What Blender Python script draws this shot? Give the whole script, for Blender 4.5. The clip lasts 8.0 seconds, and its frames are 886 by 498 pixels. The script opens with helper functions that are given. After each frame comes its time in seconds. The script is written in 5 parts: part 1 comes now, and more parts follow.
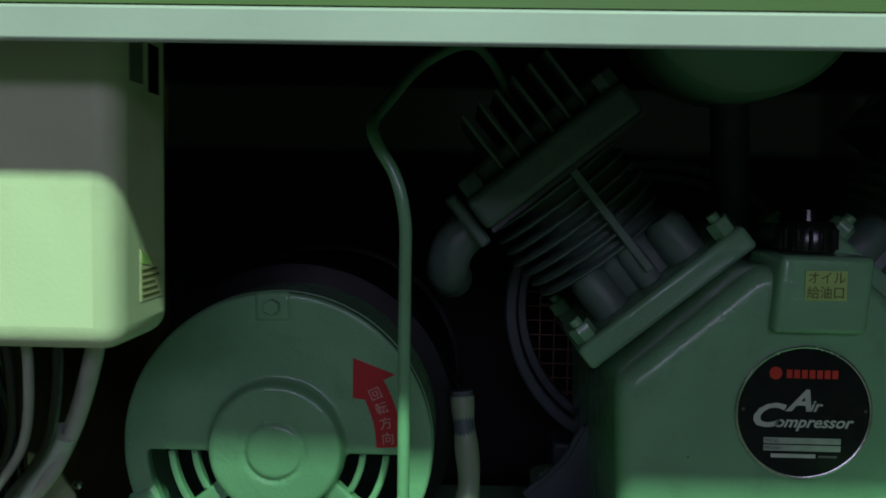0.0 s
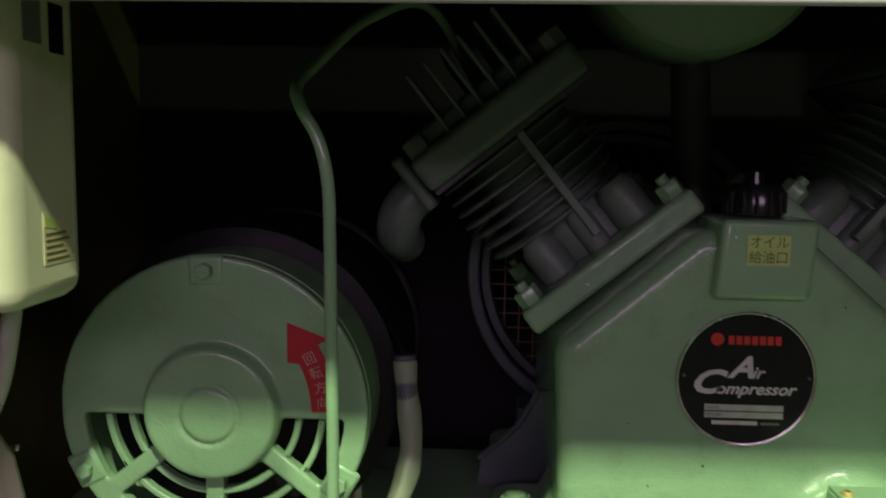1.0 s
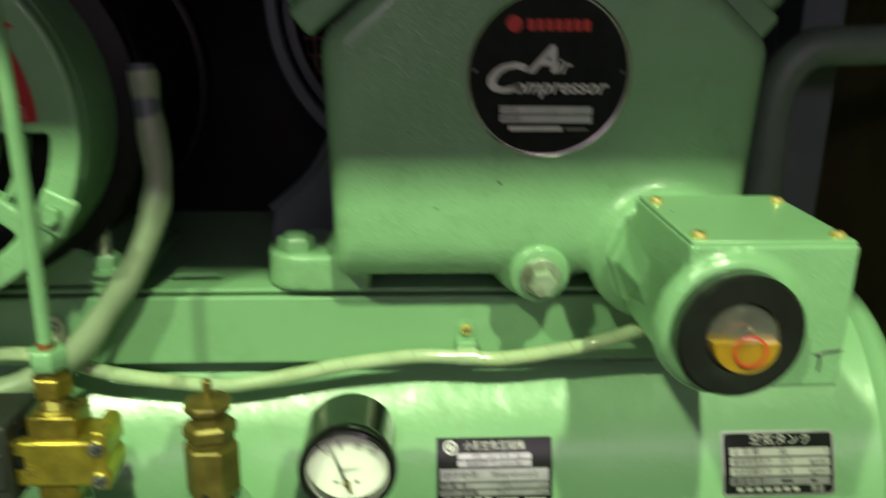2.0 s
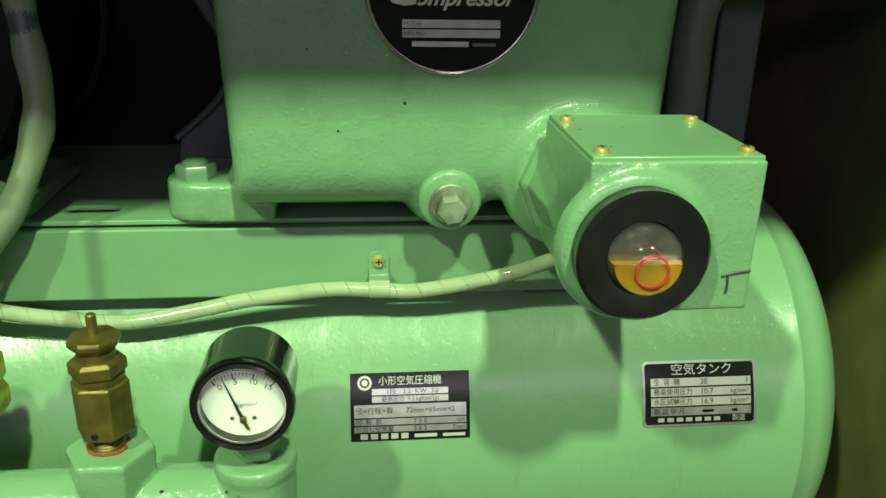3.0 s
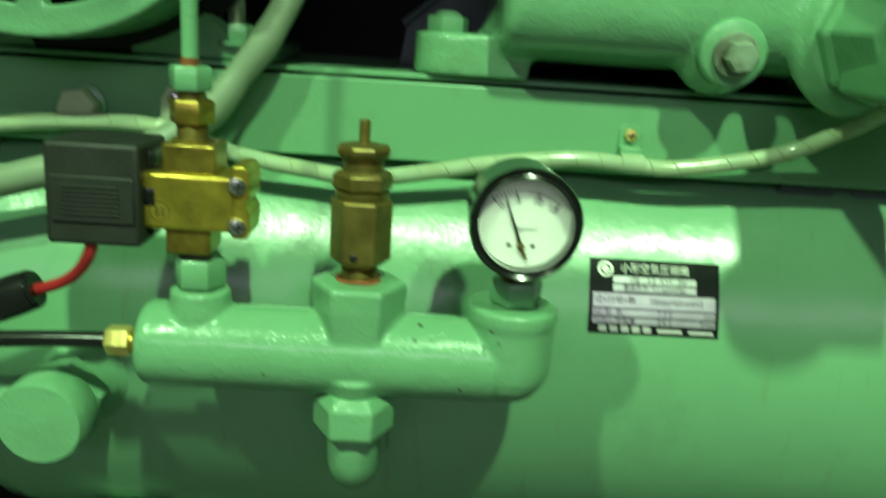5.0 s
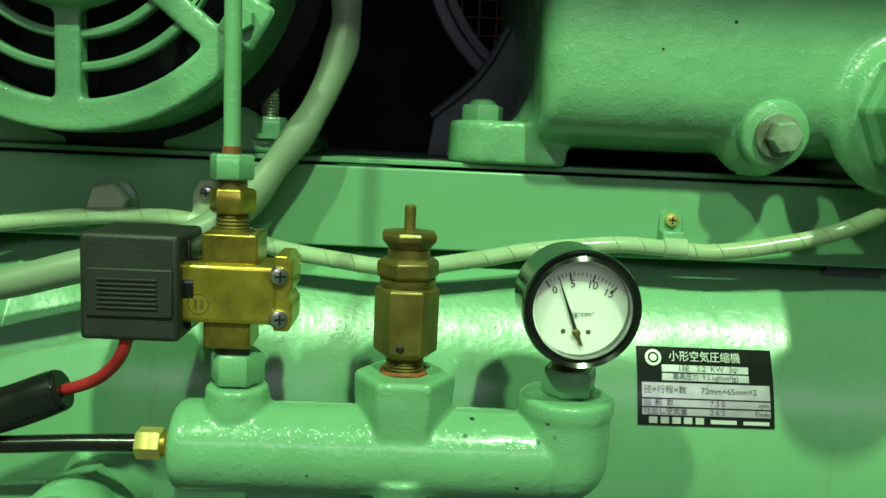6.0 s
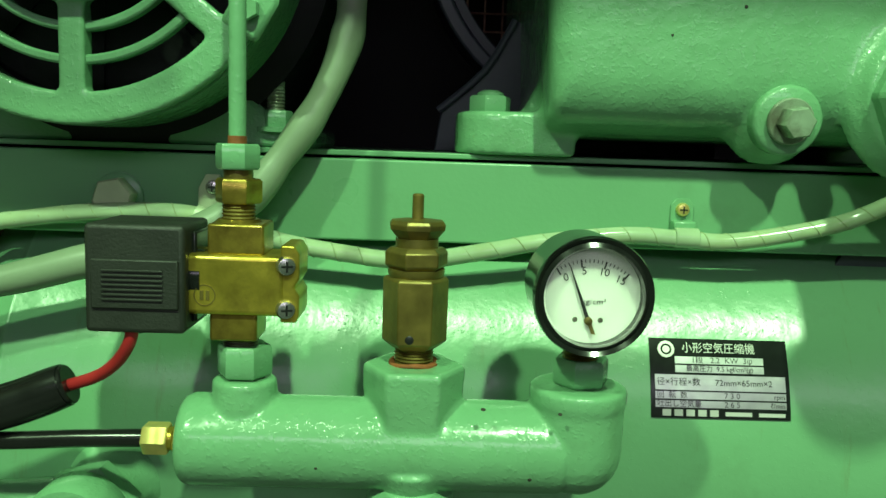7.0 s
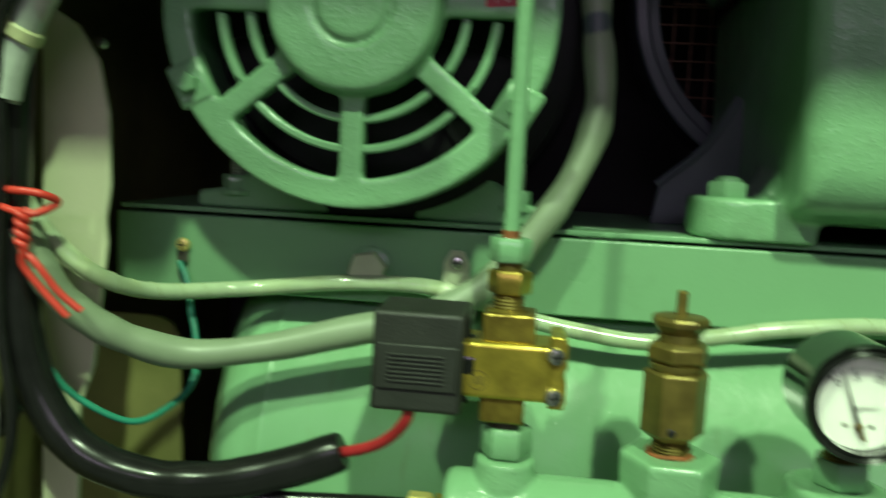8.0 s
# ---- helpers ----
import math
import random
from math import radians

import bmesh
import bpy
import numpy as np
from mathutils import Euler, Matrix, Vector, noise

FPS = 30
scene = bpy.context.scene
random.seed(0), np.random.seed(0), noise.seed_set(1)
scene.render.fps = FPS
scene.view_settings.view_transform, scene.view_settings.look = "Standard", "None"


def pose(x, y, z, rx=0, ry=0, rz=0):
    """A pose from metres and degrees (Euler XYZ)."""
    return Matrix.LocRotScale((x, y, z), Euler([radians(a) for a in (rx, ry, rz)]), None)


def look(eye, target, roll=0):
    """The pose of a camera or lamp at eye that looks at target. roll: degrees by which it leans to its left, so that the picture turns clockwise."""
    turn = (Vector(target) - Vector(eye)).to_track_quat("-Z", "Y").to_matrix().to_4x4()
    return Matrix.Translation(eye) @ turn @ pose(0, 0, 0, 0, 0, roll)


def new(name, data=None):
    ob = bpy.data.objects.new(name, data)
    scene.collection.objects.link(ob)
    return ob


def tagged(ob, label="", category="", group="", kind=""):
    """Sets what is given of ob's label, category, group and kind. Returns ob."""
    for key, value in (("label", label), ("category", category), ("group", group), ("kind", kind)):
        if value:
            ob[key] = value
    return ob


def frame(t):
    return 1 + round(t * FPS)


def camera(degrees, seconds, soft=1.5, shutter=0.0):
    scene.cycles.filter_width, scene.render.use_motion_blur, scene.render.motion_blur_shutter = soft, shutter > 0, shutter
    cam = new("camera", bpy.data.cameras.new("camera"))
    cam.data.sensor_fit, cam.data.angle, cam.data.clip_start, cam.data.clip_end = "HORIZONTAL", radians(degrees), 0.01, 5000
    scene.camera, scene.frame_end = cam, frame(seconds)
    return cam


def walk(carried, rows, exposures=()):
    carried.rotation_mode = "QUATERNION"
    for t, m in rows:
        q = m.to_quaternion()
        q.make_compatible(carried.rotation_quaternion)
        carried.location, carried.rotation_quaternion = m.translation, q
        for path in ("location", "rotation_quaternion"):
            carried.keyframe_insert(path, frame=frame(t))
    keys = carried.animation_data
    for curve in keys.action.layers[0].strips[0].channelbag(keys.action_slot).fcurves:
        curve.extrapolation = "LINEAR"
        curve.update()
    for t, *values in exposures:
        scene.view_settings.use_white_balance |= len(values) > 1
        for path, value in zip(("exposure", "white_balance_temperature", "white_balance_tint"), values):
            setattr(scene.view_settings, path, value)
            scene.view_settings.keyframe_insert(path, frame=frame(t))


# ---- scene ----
cam = camera(56.3, 8.0, shutter=0.5)
PATH = [
    (0, (0.0082, 0.0024, 0.7490), (-0.0403, 1.9971, 0.6118), 0.99),
    (0.5, (0.0491, 0.0140, 0.7468), (-0.0608, 2.0019, 0.5571), 0.70),
    (1, (0.0629, 0.0136, 0.7500), (-0.0303, 1.9983, 0.5217), 0.92),
    (1.5, (0.0984, 0.0601, 0.7034), (0.0889, 2.0159, 0.2858), 0.90),
    (2, (0.1542, 0.0991, 0.6500), (0.2710, 2.0029, 0.0484), 0.89),
    (2.2, (0.1779, 0.1048, 0.6416), (0.3237, 1.9899, -0.0107), 0.92),
    (3.5, (0.1892, 0.1149, 0.6267), (0.4047, 1.9693, -0.0908), 1.56),
    (4, (0.1791, 0.1158, 0.6173), (0.3898, 1.9634, -0.1190), 2.88),
    (4.2, (0.1655, 0.1181, 0.6050), (0.3650, 1.9531, -0.1651), 3.70),
    (4.5, (0.1291, 0.1175, 0.5357), (0.2984, 1.9617, -0.2195), 4.87),
    (4.7, (0.1076, 0.1131, 0.5108), (0.2267, 1.9783, -0.2010), 4.76),
    (5, (0.0806, 0.1176, 0.4937), (0.1478, 2.0482, -0.0243), 3.85),
    (5.2, (0.0649, 0.1211, 0.4927), (0.1313, 2.0726, 0.0598), 3.68),
    (6.5, (0.0569, 0.1341, 0.4748), (0.1169, 2.1170, 0.2207), 2.16),
    (7, (0.0572, 0.1350, 0.4729), (0.1042, 2.1182, 0.2180), 1.96),
    (7.5, (0.0367, 0.1236, 0.4836), (-0.0098, 2.1077, 0.2366), 2.13),
    (8, (-0.0142, 0.1173, 0.5058), (-0.2365, 2.0921, 0.2810), 3.09),
]
EXPOSURES = [(0.0, -0.4, 5500, 3), (0.4, 0.05, 6750, 30), (1.0, 0.05, 6900, 38), (1.5, 0.15, 7050, 27), (2.2, 0.0, 7200, 8), (3.5, 0.0, 6750, 5), (4.1, 0.0, 6500, 6), (4.5, -0.15, 6300, -20), (5.2, -0.1, 6500, -20), (6.5, -0.1, 6500, -19), (7.5, -0.1, 6500, -16), (8.0, -0.05, 6500, 4)]
walk(cam, [(t, look(eye, target, roll)) for t, eye, target, roll in PATH], EXPOSURES)

# ---- world and lamps ----
LAMP = (0.75, 1.0, 0.63)
world = bpy.data.worlds.new("world")
scene.world = world
world.use_nodes = True
world.node_tree.nodes["Background"].inputs[0].default_value = (0.5, 0.5, 0.55, 1)
world.node_tree.nodes["Background"].inputs[1].default_value = 0.01


def area_lamp(name, eye, target, sx, sy, power, colour):
    data = bpy.data.lights.new(name, "AREA")
    data.shape, data.size, data.size_y, data.energy, data.color = "RECTANGLE", sx, sy, power, colour
    ob = new(name, data)
    ob.matrix_world = look(eye, target)
    return ob


area_lamp("lamp_of_ceiling_light", (0.60, -1.51, 2.98), (0.2, 0.5, 0.4), 0.10, 0.16, 108, LAMP)
area_lamp("lamp_of_ceiling_light", (-1.30, -1.51, 2.98), (0.1, 0.5, 0.4), 0.10, 0.16, 84, LAMP)
area_lamp("lamp_of_window", (0.2, -2.63, 1.62), (0.2, 0.5, 1.0), 2.6, 0.44, 15.0, (0.86, 0.60, 0.94))

# ---- materials ----


def material(name, colour, rough=0.4, metal=0.0, vary=0.12, scale=40.0, bump=0.0, bump_scale=300.0, bump_deep=0.001, second=None, second_amount=0.0, second_scale=15.0,
             spec=0.5, coat=0.0, rough_vary=0.1):
    m = bpy.data.materials.new(name)
    m.use_nodes = True
    n, l = m.node_tree.nodes, m.node_tree.links
    b = n["Principled BSDF"]
    b.inputs["Metallic"].default_value = metal
    b.inputs["Specular IOR Level"].default_value = spec
    b.inputs["Coat Weight"].default_value = coat
    tc = n.new("ShaderNodeTexCoord")
    n1 = n.new("ShaderNodeTexNoise")
    n1.inputs["Scale"].default_value, n1.inputs["Detail"].default_value = scale, 5
    l.new(tc.outputs["Object"], n1.inputs["Vector"])
    ramp = n.new("ShaderNodeMapRange")
    ramp.inputs[1].default_value, ramp.inputs[2].default_value = 0.3, 0.7
    ramp.inputs[3].default_value, ramp.inputs[4].default_value = 1 - vary, 1 + vary
    l.new(n1.outputs["Fac"], ramp.inputs[0])
    mul = n.new("ShaderNodeVectorMath")
    mul.operation = "SCALE"
    mul.inputs[0].default_value = colour
    l.new(ramp.outputs[0], mul.inputs["Scale"])
    out = mul.outputs[0]
    if second:
        n2 = n.new("ShaderNodeTexNoise")
        n2.inputs["Scale"].default_value, n2.inputs["Detail"].default_value, n2.inputs["Roughness"].default_value = second_scale, 8, 0.65
        l.new(tc.outputs["Object"], n2.inputs["Vector"])
        r2 = n.new("ShaderNodeMapRange")
        r2.inputs[1].default_value, r2.inputs[2].default_value = 0.62 - 0.25 * second_amount, 0.74
        l.new(n2.outputs["Fac"], r2.inputs[0])
        sc = n.new("ShaderNodeMath")
        sc.operation = "MULTIPLY"
        sc.inputs[1].default_value = second_amount
        l.new(r2.outputs[0], sc.inputs[0])
        mix = n.new("ShaderNodeMix")
        mix.data_type = "RGBA"
        l.new(sc.outputs[0], mix.inputs[0])
        l.new(out, mix.inputs[6])
        mix.inputs[7].default_value = (*second, 1)
        out = mix.outputs[2]
    l.new(out, b.inputs["Base Color"])
    rr = n.new("ShaderNodeMapRange")
    rr.inputs[1].default_value, rr.inputs[2].default_value = 0.3, 0.7
    rr.inputs[3].default_value, rr.inputs[4].default_value = max(0.02, rough - rough_vary * rough), rough + rough_vary * rough
    l.new(n1.outputs["Fac"], rr.inputs[0])
    l.new(rr.outputs[0], b.inputs["Roughness"])
    if bump:
        n3 = n.new("ShaderNodeTexNoise")
        n3.inputs["Scale"].default_value, n3.inputs["Detail"].default_value = bump_scale, 3
        l.new(tc.outputs["Object"], n3.inputs["Vector"])
        bp = n.new("ShaderNodeBump")
        bp.inputs["Strength"].default_value, bp.inputs["Distance"].default_value = bump, bump_deep
        l.new(n3.outputs["Fac"], bp.inputs["Height"])
        l.new(bp.outputs[0], b.inputs["Normal"])
    return m


GREEN = (0.205, 0.40, 0.215)
DIRT = (0.10, 0.14, 0.075)
PAINT = material("green_paint_on_sheet", GREEN, 0.3, vary=0.05, scale=9, bump=0.10, bump_scale=420, second=DIRT, second_amount=0.22, second_scale=22)
TANK = material("green_paint_on_tank", GREEN, 0.25, vary=0.07, scale=7, bump=0.12, bump_scale=260, second=DIRT, second_amount=0.25, second_scale=14)


def add_lumps(m, stretch, low, high, strength, deep):
    """Lumps, drips and specks in the paint: where the noise passes low they stand up, on top of the fine grain."""
    n, l = m.node_tree.nodes, m.node_tree.links
    tc, mp, t, r, bp = (n.new("ShaderNode" + k) for k in ("TexCoord", "Mapping", "TexNoise", "MapRange", "Bump"))
    mp.inputs["Scale"].default_value = stretch
    t.inputs["Scale"].default_value, t.inputs["Detail"].default_value = 1.0, 2
    r.inputs[1].default_value, r.inputs[2].default_value = low, high
    bp.inputs["Strength"].default_value, bp.inputs["Distance"].default_value = strength, deep
    l.new(tc.outputs["Object"], mp.inputs["Vector"])
    l.new(mp.outputs[0], t.inputs["Vector"])
    l.new(t.outputs["Fac"], r.inputs[0])
    l.new(r.outputs[0], bp.inputs["Height"])
    old = n["Principled BSDF"].inputs["Normal"].links[0].from_socket
    l.new(old, bp.inputs["Normal"])
    l.new(bp.outputs[0], n["Principled BSDF"].inputs["Normal"])


def add_drips(m, colour, amount):
    """Thin brownish stains that have run down the surface."""
    n, l = m.node_tree.nodes, m.node_tree.links
    tc, mp, t, r, mix = (n.new("ShaderNode" + k) for k in ("TexCoord", "Mapping", "TexNoise", "MapRange", "Mix"))
    mp.inputs["Scale"].default_value = (95, 13, 13)
    t.inputs["Scale"].default_value, t.inputs["Detail"].default_value, t.inputs["Roughness"].default_value = 1.0, 6, 0.7
    r.inputs[1].default_value, r.inputs[2].default_value, r.inputs[4].default_value = 0.60, 0.78, amount
    mix.data_type = "RGBA"
    mix.inputs[7].default_value = (*colour, 1)
    l.new(tc.outputs["Object"], mp.inputs["Vector"])
    l.new(mp.outputs[0], t.inputs["Vector"])
    l.new(t.outputs["Fac"], r.inputs[0])
    l.new(r.outputs[0], mix.inputs[0])
    base = n["Principled BSDF"].inputs["Base Color"]
    l.new(base.links[0].from_socket, mix.inputs[6])
    l.new(mix.outputs[2], base)


add_lumps(TANK, (28, 22, 22), 0.3, 0.7, 0.10, 0.004)
add_lumps(TANK, (700, 560, 560), 0.64, 0.74, 0.22, 0.0005)
add_drips(TANK, (0.16, 0.17, 0.07), 0.45)
CAST = material("green_paint_on_cast_iron", GREEN, 0.23, vary=0.08, scale=18, bump=0.30, bump_scale=210, bump_deep=0.0010, second=DIRT, second_amount=0.25, second_scale=30, coat=0.3)
CAST_SHINY = material("green_gloss_paint_on_fittings", GREEN, 0.2, vary=0.06, scale=30, bump=0.2, bump_scale=160, bump_deep=0.0010, second=DIRT, second_amount=0.2, second_scale=40, coat=0.2)
add_lumps(CAST, (45, 45, 45), 0.35, 0.7, 0.12, 0.003)
add_lumps(CAST, (560, 560, 560), 0.52, 0.78, 0.35, 0.0005)
add_lumps(CAST_SHINY, (60, 60, 60), 0.35, 0.7, 0.12, 0.002)
add_lumps(CAST_SHINY, (420, 420, 420), 0.55, 0.80, 0.32, 0.0006)
IRON = material("dark_bare_casting", (0.055, 0.06, 0.062), 0.5, vary=0.25, scale=60, bump=0.4, bump_scale=220)
# Shade on the motor body and fan is put into this near-black colour.
MOTORSHADE = material("near_black_for_motor_shade", (0.008, 0.009, 0.009), 0.5, spec=0.2, vary=0.2, scale=40, bump=0.3, bump_scale=200)
GREYCAST = material("grey_green_painted_cylinder", (0.11, 0.16, 0.125), 0.45, vary=0.2, scale=40, bump=0.4, bump_scale=200)
GUARD = material("blue_grey_guard_paint", (0.075, 0.095, 0.105), 0.4, vary=0.15, scale=30, bump=0.1)
WIRE = material("rusty_wire", (0.22, 0.12, 0.09), 0.6, metal=0.3, vary=0.3, scale=200)
BRASS = material("tarnished_brass", (0.56, 0.43, 0.07), 0.3, metal=0.8, vary=0.28, scale=70, bump=0.15, bump_scale=300, second=(0.14, 0.09, 0.03), second_amount=0.6, second_scale=60)
BRONZE = material("dull_brown_brass", (0.21, 0.16, 0.042), 0.4, metal=0.6, vary=0.3, scale=80, bump=0.15, second=(0.07, 0.05, 0.03), second_amount=0.5, second_scale=50)
DARKBRASS = material("stained_brass", (0.42, 0.31, 0.06), 0.3, metal=0.8, vary=0.35, scale=60, bump=0.15, bump_scale=300, second=(0.07, 0.03, 0.015), second_amount=0.8, second_scale=70)
GOLD = material("yellow_zinc_screw", (0.72, 0.58, 0.20), 0.3, metal=0.55, vary=0.15, scale=150)
RUST = material("orange_sealant_and_rust", (0.24, 0.075, 0.022), 0.7, vary=0.3, scale=150, bump=0.5, bump_scale=500)
STEEL = material("bright_steel", (0.5, 0.5, 0.48), 0.25, metal=0.95, vary=0.15, scale=120)
DULLSTEEL = material("oiled_steel_thread", (0.16, 0.15, 0.12), 0.4, metal=0.7, vary=0.3, scale=160)
BLACK = material("black_enamel", (0.010, 0.011, 0.010), 0.16, vary=0.2, scale=60, bump=0.05, bump_scale=200)
RUBBER = material("black_rubber", (0.010, 0.010, 0.010), 0.22, vary=0.2, scale=80)
COIL = material("dark_grey_moulded_plastic", (0.022, 0.024, 0.02), 0.5, vary=0.12, scale=60, bump=0.25, bump_scale=900)
CREAM = material("cream_painted_steel", (0.60, 0.64, 0.42), 0.4, vary=0.05, scale=14, bump=0.1, bump_scale=500, second=(0.35, 0.33, 0.25), second_amount=0.3, second_scale=18)
BEAM = material("off_white_painted_beam", (0.36, 0.36, 0.35), 0.45, vary=0.05, scale=20, bump=0.08, second=(0.4, 0.38, 0.34), second_amount=0.3, second_scale=30)
OLIVE = material("olive_painted_panel", (0.22, 0.22, 0.075), 0.55, vary=0.25, scale=9, bump=0.1, second=(0.08, 0.09, 0.03), second_amount=0.6, second_scale=8)
# The lack of light inside the cabinet is put into this near-black colour.
UNLITBLACK = material("near_black_for_unlit_inside", (0.022, 0.022, 0.022), 0.8, vary=0.3, scale=8)
ROOM = material("plain_room_wall", (0.14, 0.14, 0.14), 0.8, vary=0.1, scale=3)
ROOMFLOOR = material("grey_concrete_floor", (0.05, 0.05, 0.05), 0.7, vary=0.2, scale=6, bump=0.1)
CABFLOOR = material("dark_base_plate", (0.045, 0.05, 0.045), 0.5, vary=0.15, scale=12, second=DIRT, second_amount=0.4)
GREYHOSE = material("grey_green_conduit", (0.24, 0.30, 0.20), 0.4, vary=0.1, scale=30, bump=0.1, second=(0.16, 0.18, 0.12), second_amount=0.35, second_scale=30)
WRAP = material("yellowed_clear_spiral_wrap", (0.40, 0.50, 0.32), 0.14, vary=0.15, scale=40, second=(0.33, 0.34, 0.10), second_amount=0.6, second_scale=14)
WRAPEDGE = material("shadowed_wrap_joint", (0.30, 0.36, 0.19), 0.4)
REDSLEEVE = material("red_silicone_sleeve", (0.36, 0.02, 0.025), 0.4, vary=0.15, scale=60)
REDWIRE = material("red_wire", (0.62, 0.05, 0.035), 0.4, vary=0.1, scale=60)
TEAL = material("green_earth_wire", (0.03, 0.24, 0.16), 0.4, vary=0.1, scale=60)
PALEWIRE = material("pale_grey_wire", (0.42, 0.43, 0.37), 0.45, vary=0.15, scale=50)
TIE = material("yellowish_cable_tie", (0.62, 0.66, 0.36), 0.4, vary=0.1, scale=60)
CLEARTUBE = material("greyish_clear_tubing", (0.48, 0.55, 0.46), 0.25, vary=0.2, scale=60)
PLASTICCLIP = material("milky_plastic_clip", (0.55, 0.62, 0.42), 0.35, vary=0.1, scale=60)
DIAL = material("white_dial_face", (0.74, 0.75, 0.70), 0.5, vary=0.03, scale=40)
INK = material("black_ink", (0.012, 0.012, 0.012), 0.35)
PLATEBLACK = material("black_anodised_plate", (0.011, 0.013, 0.012), 0.2, vary=0.2, scale=90, spec=0.25)
ALU = material("scratched_aluminium", (0.55, 0.56, 0.55), 0.34, metal=0.75, vary=0.12, scale=130)
SILVERINK = material("silver_print", (0.62, 0.62, 0.58), 0.35, metal=0.35)
REDINK = material("red_print", (0.55, 0.03, 0.015), 0.4)
ARROWRED = material("red_vinyl_arrow", (0.42, 0.012, 0.02), 0.4, vary=0.08, scale=50)
PINKINK = material("faded_white_print", (0.55, 0.30, 0.28), 0.5)
STICKER = material("yellow_sticker", (0.40, 0.58, 0.16), 0.45, vary=0.08, scale=60)
OLIVEINK = material("dark_olive_print", (0.10, 0.10, 0.02), 0.5)
LABELWHITE = material("cream_label", (0.62, 0.60, 0.36), 0.5, vary=0.06, scale=60)
GREYLABEL = material("grey_label", (0.16, 0.165, 0.13), 0.5, vary=0.1, scale=60)
OIL = material("amber_oil", (0.30, 0.16, 0.012), 0.12, vary=0.25, scale=60)
CHROMEPAINT = material("chipped_paint_on_plug", (0.36, 0.45, 0.33), 0.35, metal=0.2, vary=0.15, scale=80, second=(0.09, 0.075, 0.05), second_amount=1.0, second_scale=55)

GLASS = bpy.data.materials.new("clear_glass")
GLASS.use_nodes = True
_b = GLASS.node_tree.nodes["Principled BSDF"]
_b.inputs["Transmission Weight"].default_value, _b.inputs["Roughness"].default_value, _b.inputs["IOR"].default_value = 1.0, 0.02, 1.46

GLOW = bpy.data.materials.new("lit_tube")
GLOW.use_nodes = True
_b = GLOW.node_tree.nodes["Principled BSDF"]
_b.inputs["Emission Color"].default_value, _b.inputs["Emission Strength"].default_value = (*LAMP, 1), 3.0

SIGHT = bpy.data.materials.new("thin_sight_glass")
SIGHT.use_nodes = True
_b = SIGHT.node_tree.nodes["Principled BSDF"]
_b.inputs["Transmission Weight"].default_value, _b.inputs["Roughness"].default_value, _b.inputs["IOR"].default_value, _b.inputs["Coat Weight"].default_value = 1.0, 0.02, 1.12, 1.0

FROST = bpy.data.materials.new("frosted_daylit_glass")
FROST.use_nodes = True
_b = FROST.node_tree.nodes["Principled BSDF"]
_b.inputs["Emission Color"].default_value, _b.inputs["Emission Strength"].default_value = (0.84, 0.62, 1.0, 1), 1.0

# ---- building helpers ----


def part(name, bm, mat, parent=None, label="", bevel=0.0, smooth=40, segments=2):
    me = bpy.data.meshes.new(name)
    bmesh.ops.recalc_face_normals(bm, faces=bm.faces)
    bm.to_mesh(me)
    bm.free()
    me.materials.append(mat)
    for p in me.polygons:
        p.use_smooth = True
    me.set_sharp_from_angle(angle=radians(smooth))
    ob = new(name, me)
    if parent:
        ob.parent = parent
        ob.matrix_parent_inverse = parent.matrix_basis.inverted()
    if label:
        ob["label"] = label
    if bevel:
        mod = ob.modifiers.new("bevel", "BEVEL")
        mod.width, mod.segments, mod.limit_method, mod.angle_limit, mod.harden_normals = bevel, segments, "ANGLE", radians(35), False
    return ob


def thing(name, at, label, category, group="", kind=""):
    ob = new(name)
    ob.empty_display_size = 0.02
    ob.matrix_basis = Matrix.Translation(at)
    return tagged(ob, label, category, group, kind)


def block(lo, hi, bm=None):
    bm = bm or bmesh.new()
    c, s = [(a + b) / 2 for a, b in zip(lo, hi)], [b - a for a, b in zip(lo, hi)]
    bmesh.ops.create_cube(bm, size=1, matrix=Matrix.Translation(c) @ Matrix.Diagonal((*s, 1)))
    return bm


def axis(p, q, spin=0):
    """Matrix at p whose z runs to q."""
    d = Vector(q) - Vector(p)
    return Matrix.Translation(p) @ d.to_track_quat("Z", "Y").to_matrix().to_4x4() @ Matrix.Rotation(radians(spin), 4, "Z")


def lathe(profile, m=Matrix(), seg=32, bm=None):
    """Turns (radius, height) pairs round the matrix's z axis; ends are closed."""
    bm = bm or bmesh.new()
    rings = []
    for r, h in profile:
        rings.append([bm.verts.new(m @ Vector((r * math.cos(2 * math.pi * i / seg), r * math.sin(2 * math.pi * i / seg), h))) for i in range(seg)])
    for a, b in zip(rings, rings[1:]):
        for i in range(seg):
            j = (i + 1) % seg
            bm.faces.new((a[i], a[j], b[j], b[i]))
    bm.faces.new(rings[0][::-1])
    bm.faces.new(rings[-1])
    return bm


def rod(p, q, r, seg=24, r2=None, chamfer=0.0, bm=None):
    n = (Vector(q) - Vector(p)).length
    r2 = r if r2 is None else r2
    prof = [(r, 0), (r2, n)] if not chamfer else [(r - chamfer, 0), (r, chamfer), (r2, n - chamfer), (r2 - chamfer, n)]
    return lathe(prof, axis(p, q), seg, bm)


